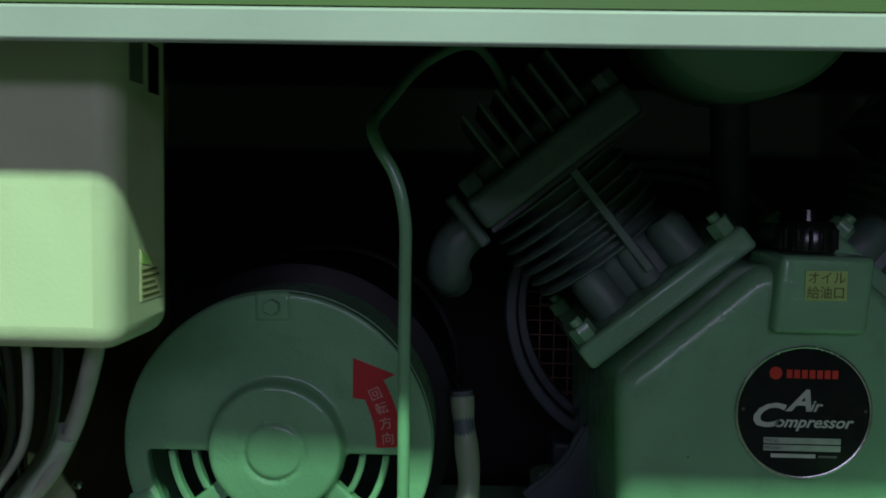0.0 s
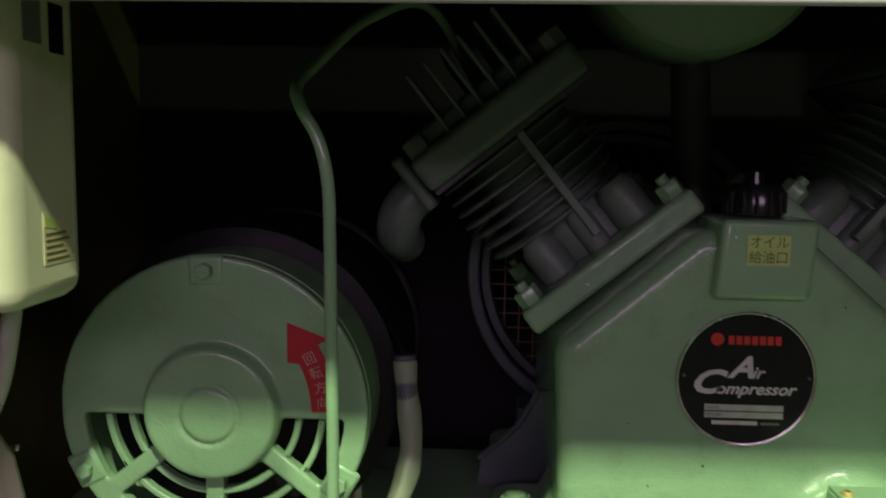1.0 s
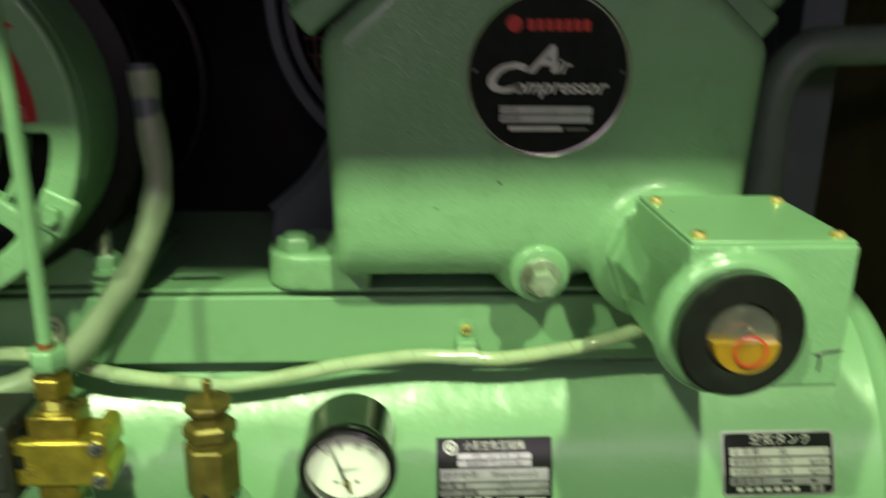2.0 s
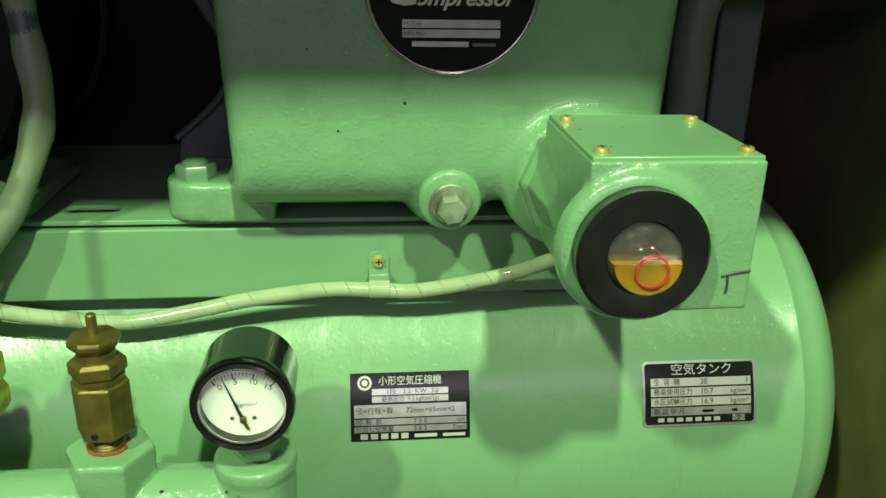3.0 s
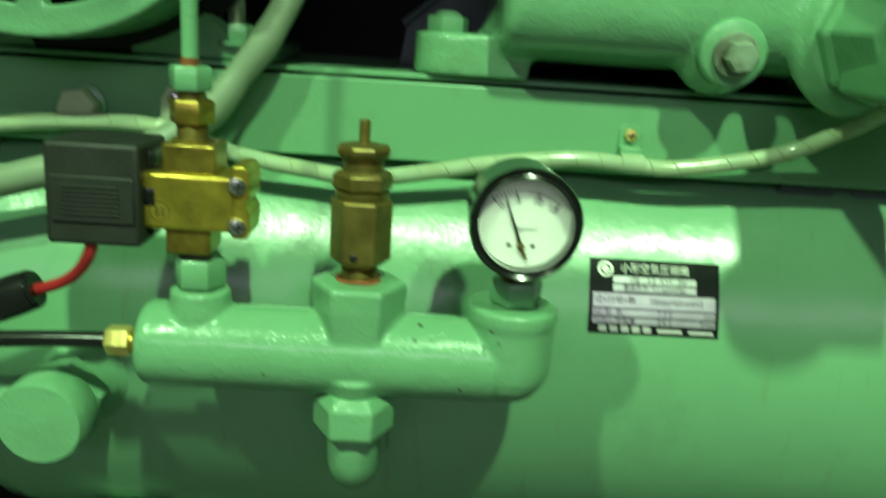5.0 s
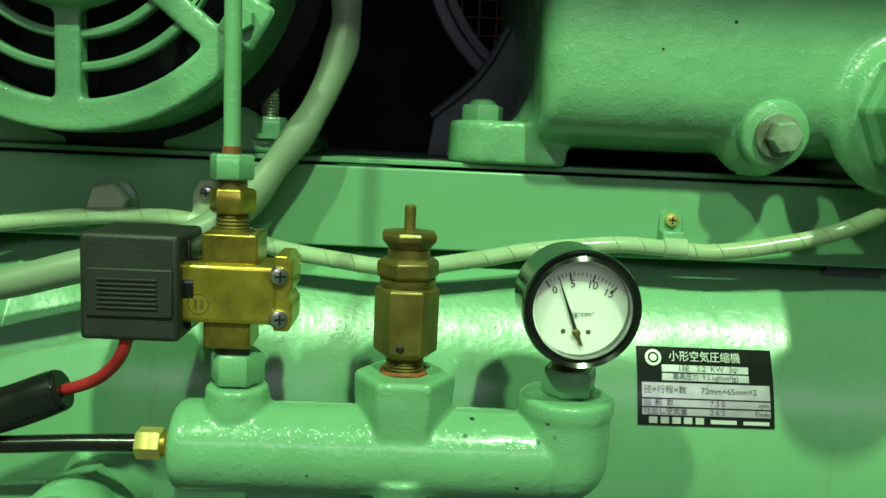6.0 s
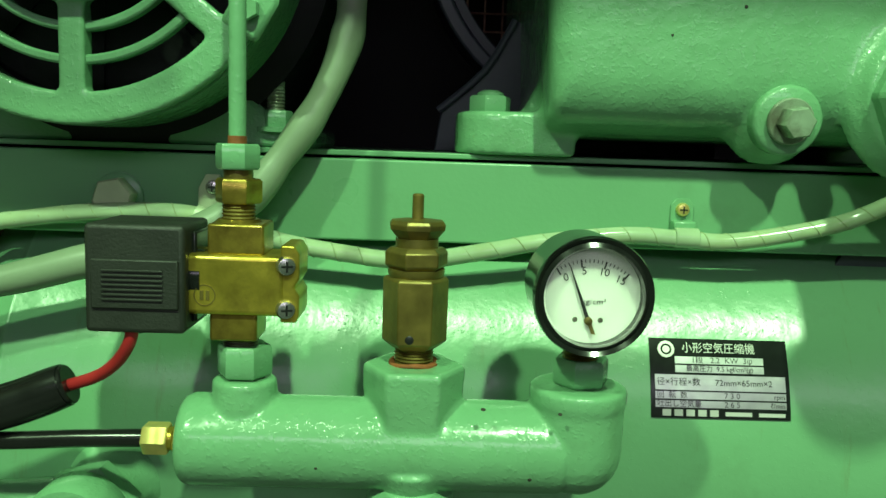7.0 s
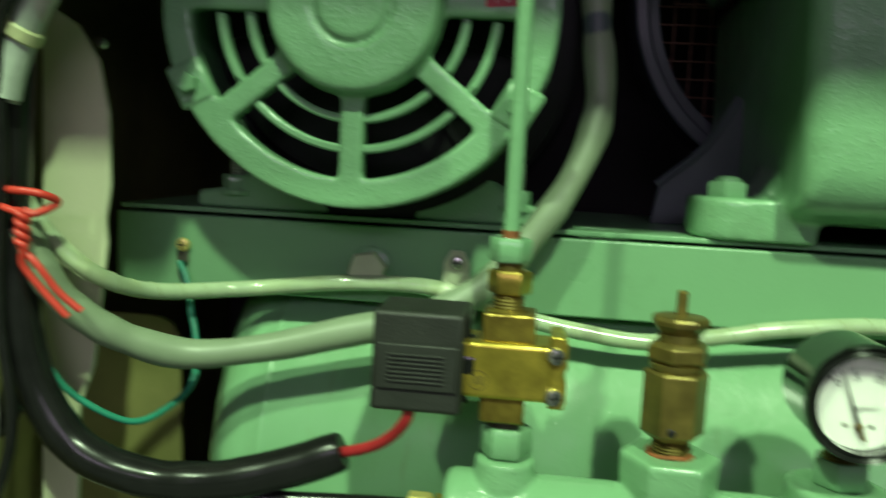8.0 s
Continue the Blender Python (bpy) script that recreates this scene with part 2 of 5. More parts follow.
def hexagon(p, q, flats, spin=0, bm=None):
    """A hexagonal nut or bolt head, of that width across flats, with turned corners."""
    n, r = (Vector(q) - Vector(p)).length, flats / math.sqrt(3)
    c = min(0.12 * flats, 0.3 * n)
    return lathe([(r * 0.9, 0), (r, c * 0.5), (r, n - c * 0.5), (r * 0.9, n)], axis(p, q, spin), 6, bm)


def thread(p, q, r, pitch=0.0013, bm=None):
    n = (Vector(q) - Vector(p)).length
    k = max(2, int(n / pitch))
    prof = []
    for i in range(k):
        prof += [(r * 0.9, n * i / k), (r, n * (i + 0.5) / k)]
    return lathe(prof + [(r * 0.9, n)], axis(p, q), 20, bm)


def smooth_line(pts, steps=8):
    pts = [Vector(p) for p in pts]
    pts = [pts[0] * 2 - pts[1]] + pts + [pts[-1] * 2 - pts[-2]]
    out = []
    for a, b, c, d in zip(pts, pts[1:], pts[2:], pts[3:]):
        for i in range(steps):
            t = i / steps
            out.append(0.5 * (2 * b + (c - a) * t + (2 * a - 5 * b + 4 * c - d) * t * t + (3 * b - a - 3 * c + d) * t ** 3))
    return out + [pts[-2]]


def cable(pts, r, seg=12, steps=8, bm=None, wobble=0.0):
    """A round cable or bent pipe through the points."""
    bm = bm or bmesh.new()
    line = smooth_line(pts, steps) if steps > 1 else [Vector(p) for p in pts]
    up, rings = Vector((0.13, 0.21, 0.97)), []
    for i, p in enumerate(line):
        d = (line[min(i + 1, len(line) - 1)] - line[max(i - 1, 0)]).normalized()
        side = up.cross(d).normalized()
        up = d.cross(side).normalized()
        k = r * (1 + wobble * noise.noise(p * 60))
        rings.append([bm.verts.new(p + k * (math.cos(2 * math.pi * j / seg) * side + math.sin(2 * math.pi * j / seg) * up)) for j in range(seg)])
    for a, b in zip(rings, rings[1:]):
        for i in range(seg):
            j = (i + 1) % seg
            bm.faces.new((a[i], a[j], b[j], b[i]))
    bm.faces.new(rings[0][::-1])
    bm.faces.new(rings[-1])
    return bm


def outline_prism(loops, m, depth, bm=None):
    """A plate from a flat outline, with holes (the further loops), as thick as depth along the matrix's z."""
    bm = bm or bmesh.new()
    edges = []
    for loop in loops:
        vs = [bm.verts.new((x, y, 0)) for x, y in loop]
        edges += [bm.edges.new((a, b)) for a, b in zip(vs, vs[1:] + vs[:1])]
    made = bmesh.ops.triangle_fill(bm, use_beauty=True, use_dissolve=False, edges=edges)
    faces = [g for g in made["geom"] if isinstance(g, bmesh.types.BMFace)]
    up = bmesh.ops.extrude_face_region(bm, geom=faces)
    vs = [g for g in up["geom"] if isinstance(g, bmesh.types.BMVert)]
    bmesh.ops.translate(bm, verts=vs, vec=(0, 0, depth))
    bmesh.ops.transform(bm, matrix=m, verts=bm.verts)
    return bm


def arc(cx, cy, r, a0, a1, n):
    return [(cx + r * math.cos(radians(a0 + (a1 - a0) * i / n)), cy + r * math.sin(radians(a0 + (a1 - a0) * i / n))) for i in range(n + 1)]


def facing(x, y, z):
    """A matrix at a point on a front face: its x to the right, its y up, its z towards the room."""
    return Matrix.Translation((x, y, z)) @ Matrix.Rotation(radians(90), 4, "X")


def writing(text, size, align="CENTER", shear=0.0, stretch=1.0, bold=0.0):
    """The built-in font's letters as a flat mesh, centred on its height."""
    data = bpy.data.curves.new("writing", "FONT")
    data.body, data.size, data.align_x, data.align_y, data.shear = text, size, align, "CENTER", shear
    data.resolution_u = 3
    data.offset = bold * size
    ob = bpy.data.objects.new("writing", data)
    scene.collection.objects.link(ob)
    me = bpy.data.meshes.new_from_object(ob.evaluated_get(bpy.context.evaluated_depsgraph_get()))
    bpy.data.objects.remove(ob)
    bm = bmesh.new()
    bm.from_mesh(me)
    bpy.data.meshes.remove(me)
    bmesh.ops.transform(bm, matrix=Matrix.Diagonal((stretch, 1, 1, 1)), verts=bm.verts)
    return bm


def moved(bm, m):
    bmesh.ops.transform(bm, matrix=m, verts=bm.verts)
    return bm


def casting(name, bm, mat, parent, voxel, smooth_steps, label=""):
    """Closed forms that run into one another, melted together with the fillets of a sand casting."""
    ob = part(name, bm, mat, parent, label, smooth=180)
    mod = ob.modifiers.new("melt", "REMESH")
    mod.mode, mod.voxel_size, mod.use_smooth_shade = "VOXEL", voxel, True
    mod = ob.modifiers.new("soften", "SMOOTH")
    mod.factor, mod.iterations = 0.5, smooth_steps
    done = bpy.data.meshes.new_from_object(ob.evaluated_get(bpy.context.evaluated_depsgraph_get()))
    ob.modifiers.clear()
    ob.data = done
    return ob


def merged(bm, other):
    """Adds a second bmesh to the first."""
    me = bpy.data.meshes.new("piece")
    other.to_mesh(me)
    other.free()
    bm.from_mesh(me)
    bpy.data.meshes.remove(me)
    return bm


def rounded(poly, r, n=5):
    """An outline with its corners cut back by r and rounded."""
    out = []
    for i, p in enumerate(poly):
        p, a, b = Vector(p), Vector(poly[i - 1]), Vector(poly[(i + 1) % len(poly)])
        a, b = p + (a - p).normalized() * r, p + (b - p).normalized() * r
        for k in range(n + 1):
            t = k / n
            out.append(tuple((1 - t) ** 2 * a + 2 * t * (1 - t) * p + t * t * b))
    return out


def cushion(poly, y_front, y_back, r, lift_deep, lift):
    """A solid on an upright outline whose front edge is rounded by r; its underside curves up towards the front."""
    bm = bmesh.new()
    n, low = len(poly), min(z for x, z in poly)
    turn = 1 if sum(poly[i - 1][0] * poly[i][1] - poly[i][0] * poly[i - 1][1] for i in range(n)) > 0 else -1
    rings = []
    for d in [r * (1 - math.cos(radians(a))) for a in (0, 18, 36, 54, 72, 90)] + [lift_deep * k / 4 for k in range(2, 5)] + [y_back - y_front]:
        inset = r - math.sqrt(max(0, r * r - max(0, r - d) ** 2))
        up = lift * (1 - math.sqrt(max(0, 1 - max(0, 1 - d / lift_deep) ** 2)))
        ring = []
        for i, (x, z) in enumerate(poly):
            e = Vector(poly[(i + 1) % n]) - Vector(poly[i - 1])
            m = Vector((-e.y, e.x)).normalized() * turn
            x, z = x + m.x * inset, z + m.y * inset
            z += up * max(0, 1 - (z - low) / 0.07)
            ring.append(bm.verts.new((x, y_front + d, z)))
        rings.append(ring)
    for a, b in zip(rings, rings[1:]):
        for i in range(n):
            j = (i + 1) % n
            bm.faces.new((a[i], a[j], b[j], b[i]))
    bm.faces.new(rings[0])
    bm.faces.new(rings[-1][::-1])
    return bm


def pan_screw(name, p, d, r, mat, parent):
    """A cross-slotted screw at p, its head towards d."""
    p, d = Vector(p), Vector(d).normalized()
    m = axis(p, p + d)
    head = part(name, lathe([(r, 0), (r, 0.25 * r), (0.85 * r, 0.65 * r), (0.4 * r, 0.8 * r)], m, 20), mat, parent)
    bm = block((-0.55 * r, -0.1 * r, 0.7 * r), (0.55 * r, 0.1 * r, 0.83 * r))
    block((-0.1 * r, -0.55 * r, 0.69 * r), (0.1 * r, 0.55 * r, 0.825 * r), bm)
    part("slot", moved(bm, m), INK, head)
    return head

# ---- the cabinet and the room ----
FLOOR = 0.11


def structure(name, bm, mat, label, bevel=0.0):
    return tagged(part(name, bm, mat, None, label, bevel), kind="structure")


structure("floor", block((-2.6, -2.6, -0.1), (2.6, 2.6, 0.0)), ROOMFLOOR, "grey concrete floor of the room")
opening = [(-1.15, 1.38), (1.55, 1.38), (1.55, 1.86), (-1.15, 1.86)]
structure("wall_south", outline_prism([[(-2.6, 0), (2.6, 0), (2.6, 3.2), (-2.6, 3.2)], opening], facing(0, -2.6, 0), 0.1), ROOM, "plain grey wall with a wide window")
structure("wall_west", block((-2.7, -2.6, 0), (-2.6, 2.6, 3.2)), ROOM, "plain grey room wall")
structure("wall_east", block((2.6, -2.6, 0), (2.7, 2.6, 3.2)), ROOM, "plain grey room wall")
structure("wall_north", block((-2.6, 2.6, 0), (2.6, 2.7, 3.2)), ROOM, "plain grey room wall")
structure("ceiling", block((-2.7, -2.7, 3.2), (2.7, 2.7, 3.3)), ROOM, "plain pale ceiling of the room")
win = thing("window_1", (0.2, -2.65, 1.38), "wide low window with frosted panes", "window", kind="structure")
part("pane", block((-1.15, -2.668, 1.38), (1.55, -2.662, 1.86)), FROST, win)
for z in (1.38, 1.83):
    part("rail", block((-1.15, -2.66, z), (1.55, -2.645, z + 0.03)), BEAM, win)
for x in (-1.15, 1.52):
    part("stile", block((x, -2.66, 1.41), (x + 0.03, -2.645, 1.83)), BEAM, win)

cabinet = thing("machine_cabinet", (0.1, 0.7, 0), "open steel machine cabinet with a white cross beam", "cabinet", kind="structure")
part("base_plate", block((-0.35, 0.30, 0.0), (0.60, 1.0, FLOOR)), CABFLOOR, cabinet, "dark cabinet floor", 0.002)
part("base_strip", block((-0.10, 0.630, FLOOR), (0.02, 0.70, FLOOR + 0.004)), PAINT, cabinet, "pale green strip on the floor", 0.001)
part("back_panel", block((-0.37, 1.0, 0.0), (0.62, 1.02, 1.4)), UNLITBLACK, cabinet, "back panel coloured near black for the unlit inside")
part("side_panel", block((-0.37, 0.339, 0.0), (-0.35, 1.0, 1.4)), OLIVE, cabinet, "olive painted side panel")
part("side_panel", block((0.60, 0.339, 0.0), (0.62, 1.0, 1.4)), OLIVE, cabinet, "olive painted side panel")
part("inner_panel", outline_prism([rounded([(-0.345, FLOOR), (-0.240, FLOOR), (-0.250, 0.388), (-0.345, 0.388)], 0.02)], facing(0, 0.648, 0), 0.006), OLIVE, cabinet, "olive painted inner panel beside the tank", 0.001)
# The cabinet top is unseen; it is added to keep lamp light out.
part("roof", block((-0.37, 0.342, 1.4), (0.62, 1.02, 1.42)), UNLITBLACK, cabinet, "unseen cabinet top added to keep lamp light out")
part("cross_beam", block((-0.37, 0.3345, 0.8070), (0.62, 0.3385, 0.8216)), BEAM, cabinet, "off-white painted cross beam", 0.0015)
# The lower edge is real; the unseen height is added to block lamps.
part("upper_panel", block((-0.37, 0.3350, 0.8220), (0.62, 0.3385, 1.4)), material("green_front_panel", (0.075, 0.12, 0.03), 0.5, vary=0.15, scale=10), cabinet, "green painted front panel")

post = thing("inner_post", (0.461, 0.72, FLOOR), "purplish grey upright steel post inside the cabinet", "post")
part("web", block((0.447, 0.70, FLOOR), (0.479, 0.74, 1.4)), GUARD, post, bevel=0.002)

flange = thing("mounting_flange", (-0.26, 0.53, FLOOR), "cream painted flange plate with a screw", "plate")
part("plate", outline_prism([[(-0.276, FLOOR), (-0.257, FLOOR), (-0.2545, 0.36), (-0.2465, 0.383), (-0.2395, 0.4503), (-0.2407, 0.463), (-0.238, 0.480), (-0.239, 0.518), (-0.245, 0.545), (-0.2567, 0.5633), (-0.276, 0.574)]],
                            facing(0, 0.533, 0), 0.004), CREAM, flange, bevel=0.001)
screw = pan_screw("screw", (-0.2415, 0.5275, 0.5535), (-0.2, -1, 0.1), 0.0032, STEEL, flange)
part("shank", rod((-0.2415, 0.530, 0.5535), (-0.2425, 0.5255, 0.5537), 0.0022, 12), STEEL, screw)

# ceiling lights of the room
for x in (0.60, -1.30):
    lamp = thing("ceiling_light", (x, -1.51, 3.2), "white fluorescent ceiling light that is switched on", "ceiling light", "ceiling lights")
    part("housing", block((x - 0.3, -1.61, 3.09), (x + 0.3, -1.41, 3.2)), ROOM, lamp, bevel=0.005)
    for y in (-1.56, -1.46):
        part("tube", rod((x - 0.28, y, 3.065), (x + 0.28, y, 3.065), 0.014), GLOW, lamp)

# ---- control box on the side panel ----
box = thing("control_box", (-0.25, 0.413, 0.671), "cream plastic control box with warning stickers, above a bundle of wires", "control box")
part("housing", block((-0.35, 0.3804, 0.6712), (-0.1514, 0.4503, 1.03)), CREAM, box, bevel=0.012, segments=4)
# sizes on the side face run along the room and upwards
SIDE = Matrix.Translation((-0.1516, 0.0002, 0.0509)) @ Matrix.Diagonal((1, 0.932, 0.932, 1)) @ Matrix(((0, 0, 1, 0), (1, 0, 0, 0), (0, 1, 0, 0), (0, 0, 0, 1)))
sticker = part("warning_sticker", outline_prism([[(0.436, 0.688), (0.466, 0.688), (0.466, 0.708), (0.436, 0.716)]], SIDE, 0.0006), LABELWHITE, box, "yellow and cream warning sticker")
part("header", outline_prism([[(0.437, 0.7085), (0.449, 0.7065), (0.449, 0.711), (0.437, 0.7145)]], SIDE, 0.0009), STICKER, sticker)
for k in range(5):
    part("line_of_print", block((-0.1510, 0.4084, 0.694 + 0.0032 * k), (-0.1507, 0.4308 - 0.003 * (k % 3), 0.6951 + 0.0032 * k)), OLIVEINK, sticker)
part("dark_sticker", outline_prism([[(0.449, 0.800), (0.464, 0.800), (0.464, 0.826), (0.449, 0.826)]], SIDE, 0.0006), BLACK, box, "small black sticker")
part("grey_sticker", outline_prism([[(0.424, 0.803), (0.441, 0.803), (0.441, 0.826), (0.424, 0.826)]], SIDE, 0.0006), GREYLABEL, box, "small grey sticker")

# ---- air tank ----
TC, TR = Vector((0, 0.709, 0.295)), 0.155
tank = thing("air_tank", (0.15, TC.y, FLOOR), "green painted steel air tank lying on four feet", "air tank")
TX0, TX1 = -0.165, 0.480
prof = [(0.0005, 0)]
for i in range(1, 9):
    a = radians(90 * i / 8)
    prof.append((TR * math.sin(a) ** 0.55, 0.052 * (1 - math.cos(a))))
L = TX1 - TX0
prof += [(TR + 0.0006, 0.0525), (TR + 0.0006, 0.0545), (TR, 0.055), (TR, L / 2 + 0.05), (TR, L + 0.049), (TR + 0.0006, L + 0.0495), (TR + 0.0006, L + 0.0515)]
prof += [(r, L + 0.104 - h) for r, h in prof[8:0:-1]] + [(0.0005, L + 0.104)]
part("shell", lathe(prof, axis((TX0 - 0.052, TC.y, TC.z), (TX1, TC.y, TC.z)), 128), TANK, tank, smooth=60)
for x0, x1 in ((-0.118, -0.066), (0.379, 0.455)):
    for sy in (1, -1):
        y = TC.y - 0.109 * sy
        foot = part("foot", block((x0 + 0.006, y - 0.003, FLOOR + 0.004), (x1 - 0.006, y + 0.003, 0.181)), TANK, tank, "bent green steel foot", 0.0015)
        part("saddle", block((x0, y - 0.006 * sy - 0.005, 0.176), (x1, y + 0.012 * sy + 0.005, 0.1835)), TANK, foot, bevel=0.002)
        part("sole", block((x0, y - 0.02, FLOOR), (x1, y + 0.02, FLOOR + 0.004)), TANK, foot, bevel=0.001)
part("drain_boss", rod((0.03, 0.64, 0.165), (0.03, 0.64, 0.142), 0.008, chamfer=0.002), TANK, tank)


def wrapped(bm, lift=0.0):
    """Bends a flat mesh (x along the tank, y up its side) onto the tank's skin; height 0 is at mid height."""
    for v in bm.verts:
        a, r = v.co.y / TR, TR + v.co.z + lift
        v.co = (v.co.x, TC.y - r * math.cos(a), TC.z + r * math.sin(a))
    return bm


def panel(x0, y0, x1, y1, thick, corner=0.0, rows=6):
    """A flat plate that is cut across so that it can bend."""
    bm = bmesh.new()
    cols = [x0, x0 + corner, x1 - corner, x1] if corner else [x0, x1]
    ys = [y0 + (y1 - y0) * i / rows for i in range(rows + 1)]
    if corner:
        ys = [y0, y0 + corner] + ys[1:-1] + [y1 - corner, y1]
    grid = [[bm.verts.new((x, y, thick)) for x in cols] for y in ys]
    n, c = len(ys), len(cols)
    for j in range(n - 1):
        for i in range(c - 1):
            q = [grid[j][i], grid[j][i + 1], grid[j + 1][i + 1], grid[j + 1][i]]
            if corner and j in (0, n - 2) and i in (0, c - 2):
                q.remove(grid[0 if j == 0 else n - 1][0 if i == 0 else c - 1])
            bm.faces.new(q)
    bmesh.ops.delete(bm, geom=[v for v in bm.verts if not v.link_faces], context="VERTS")
    low = bmesh.ops.extrude_face_region(bm, geom=bm.faces[:])
    bmesh.ops.translate(bm, verts=[g for g in low["geom"] if isinstance(g, bmesh.types.BMVert)], vec=(0, 0, -thick - 0.0004))
    return bm


def plate_text(text, x, y, size, mat, parent, align="CENTER", stretch=1.0, lift=0.0):
    part("writing", wrapped(moved(writing(text, size, align, stretch=stretch), Matrix.Translation((x, y, 0))), lift), mat, parent)


# rating plate of the compressor
AX0, AX1, AY1 = 0.181, 0.256, TR * math.asin((0.3712 - TC.z) / TR)
AY0 = AY1 - 0.0425
plate = thing("rating_plate", (0.218, 0.56, 0.33), "black and silver rating plate on the green tank", "nameplate")
part("base", wrapped(panel(AX0, AY0, AX1, AY1, 0.0008)), PLATEBLACK, plate)
w, h = AX1 - AX0, AY1 - AY0


def field(fx0, fy0, fx1, fy1, mat=ALU, name="field"):
    return part(name, wrapped(panel(AX0 + w * fx0, AY1 - h * fy1, AX0 + w * fx1, AY1 - h * fy0, 0.0010, rows=2)), mat, plate)


field(0.18, 0.235, 0.82, 0.325)
field(0.18, 0.345, 0.82, 0.435)
field(0.03, 0.465, 0.97, 0.655)
field(0.03, 0.675, 0.97, 0.765)
field(0.03, 0.785, 0.97, 0.87)
LIFT = 0.00125


def at(fx, fy):
    return AX0 + w * fx, AY1 - h * fy


plate_text("小形空気圧縮機", *at(0.5, 0.13), 0.0062, SILVERINK, plate, lift=LIFT, stretch=0.92)
plate_text("1段   2.2  KW  3φ", *at(0.52, 0.28), 0.0042, INK, plate, lift=LIFT, stretch=1.05)
plate_text("最高圧力  9.5 kgf/cm²(g)", *at(0.5, 0.39), 0.0038, INK, plate, lift=LIFT, stretch=0.95)
plate_text("径×行程×数", *at(0.04, 0.56), 0.0046, INK, plate, "LEFT", lift=LIFT)
plate_text("72mm×65mm×2", *at(0.46, 0.56), 0.0046, INK, plate, "LEFT", lift=LIFT)
plate_text("回  転  数", *at(0.04, 0.72), 0.0040, INK, plate, "LEFT", lift=LIFT)
plate_text("7 3 0", *at(0.58, 0.72), 0.0042, INK, plate, lift=LIFT)
plate_text("rpm", *at(0.96, 0.72), 0.0036, INK, plate, "RIGHT", lift=LIFT)
plate_text("吐出し空気量", *at(0.04, 0.828), 0.0040, INK, plate, "LEFT", lift=LIFT)
plate_text("2 6 5", *at(0.58, 0.828), 0.0042, INK, plate, lift=LIFT)
plate_text("ℓ/min", *at(0.96, 0.828), 0.0036, INK, plate, "RIGHT", lift=LIFT)
for k in range(5):
    part("maker_mark", wrapped(panel(AX0 + w * (0.08 + 0.085 * k), AY1 - h * 0.975, AX0 + w * (0.14 + 0.085 * k), AY1 - h * 0.895, 0.00095, rows=1)), SILVERINK, plate)
part("maker_mark", wrapped(panel(AX0 + w * 0.53, AY1 - h * 0.965, AX0 + w * 0.72, AY1 - h * 0.915, 0.00095, rows=1)), SILVERINK, plate)
part("number_bar", wrapped(panel(AX0 + w * 0.77, AY1 - h * 0.965, AX0 + w * 0.96, AY1 - h * 0.92, 0.00095, rows=1)), SILVERINK, plate)
ring = [arc(*at(0.12, 0.145), 0.0046, 0, 330, 11), arc(*at(0.12, 0.145), 0.0031, 0, 330, 11)]
part("round_mark", wrapped(outline_prism(ring, Matrix(), 0.0002), 0.0009), SILVERINK, plate)
part("round_mark_core", wrapped(outline_prism([arc(*at(0.12, 0.145), 0.002, 0, 330, 11)], Matrix(), 0.0002), 0.0009), SILVERINK, plate)

# rating plate of the tank
BX0, BX1 = 0.369, 0.4455
BY1 = TR * math.asin((0.3725 - TC.z) / TR)
BY0 = BY1 - 0.0425
plate = thing("tank_plate", (0.408, 0.56, 0.33), "black and white tank plate with a silver rim", "nameplate")
part("rim", wrapped(panel(BX0, BY0, BX1, BY1, 0.0007, 0.002)), ALU, plate, "bare silver rim")
part("base", wrapped(panel(BX0 + 0.0016, BY0 + 0.0016, BX1 - 0.0016, BY1 - 0.0016, 0.0010, 0.0015)), PLATEBLACK, plate)
AX0, AX1, AY0, AY1 = BX0, BX1, BY0, BY1
w, h = AX1 - AX0, AY1 - AY0
for k in range(4):
    part("field", wrapped(panel(AX0 + w * 0.07, AY1 - h * (0.385 + 0.148 * k), AX0 + w * 0.95, AY1 - h * (0.262 + 0.148 * k), 0.0012, rows=2)), ALU if k == 3 else SILVERINK, plate)
LIFT = 0.00145
plate_text("空気タンク", *at(0.52, 0.145), 0.0078, SILVERINK, plate, lift=LIFT, stretch=1.08)
for k, (a, b, c) in enumerate((("全  容  積", "38", "ℓ"), ("最高使用圧力", "10.7", "kg/cm²"), ("水圧試験圧力", "16.9", "kg/cm²"), ("製 造 年 月", "", ""))):
    fy = 0.325 + 0.148 * k
    plate_text(a, *at(0.09, fy), 0.0046, INK, plate, "LEFT", stretch=0.95, lift=LIFT)
    if b:
        plate_text(b, *at(0.50, fy), 0.0052, INK, plate, "LEFT", lift=LIFT)
        plate_text(c, *at(0.93, fy), 0.0046, INK, plate, "RIGHT", lift=LIFT)
part("number_bar", wrapped(panel(AX0 + w * 0.52, AY1 - h * 0.79, AX0 + w * 0.62, AY1 - h * 0.75, 0.0014, rows=1)), PLATEBLACK, plate)
part("number_bar", wrapped(panel(AX0 + w * 0.78, AY1 - h * 0.79, AX0 + w * 0.83, AY1 - h * 0.75, 0.0014, rows=1)), PLATEBLACK, plate)
for k in range(7):
    part("maker_mark", wrapped(panel(AX0 + w * (0.13 + 0.082 * k), AY1 - h * 0.925, AX0 + w * (0.185 + 0.082 * k), AY1 - h * 0.865, 0.0012, rows=1)), SILVERINK, plate)
plate_text("製造", *at(0.84, 0.895), 0.0046, SILVERINK, plate, lift=LIFT)

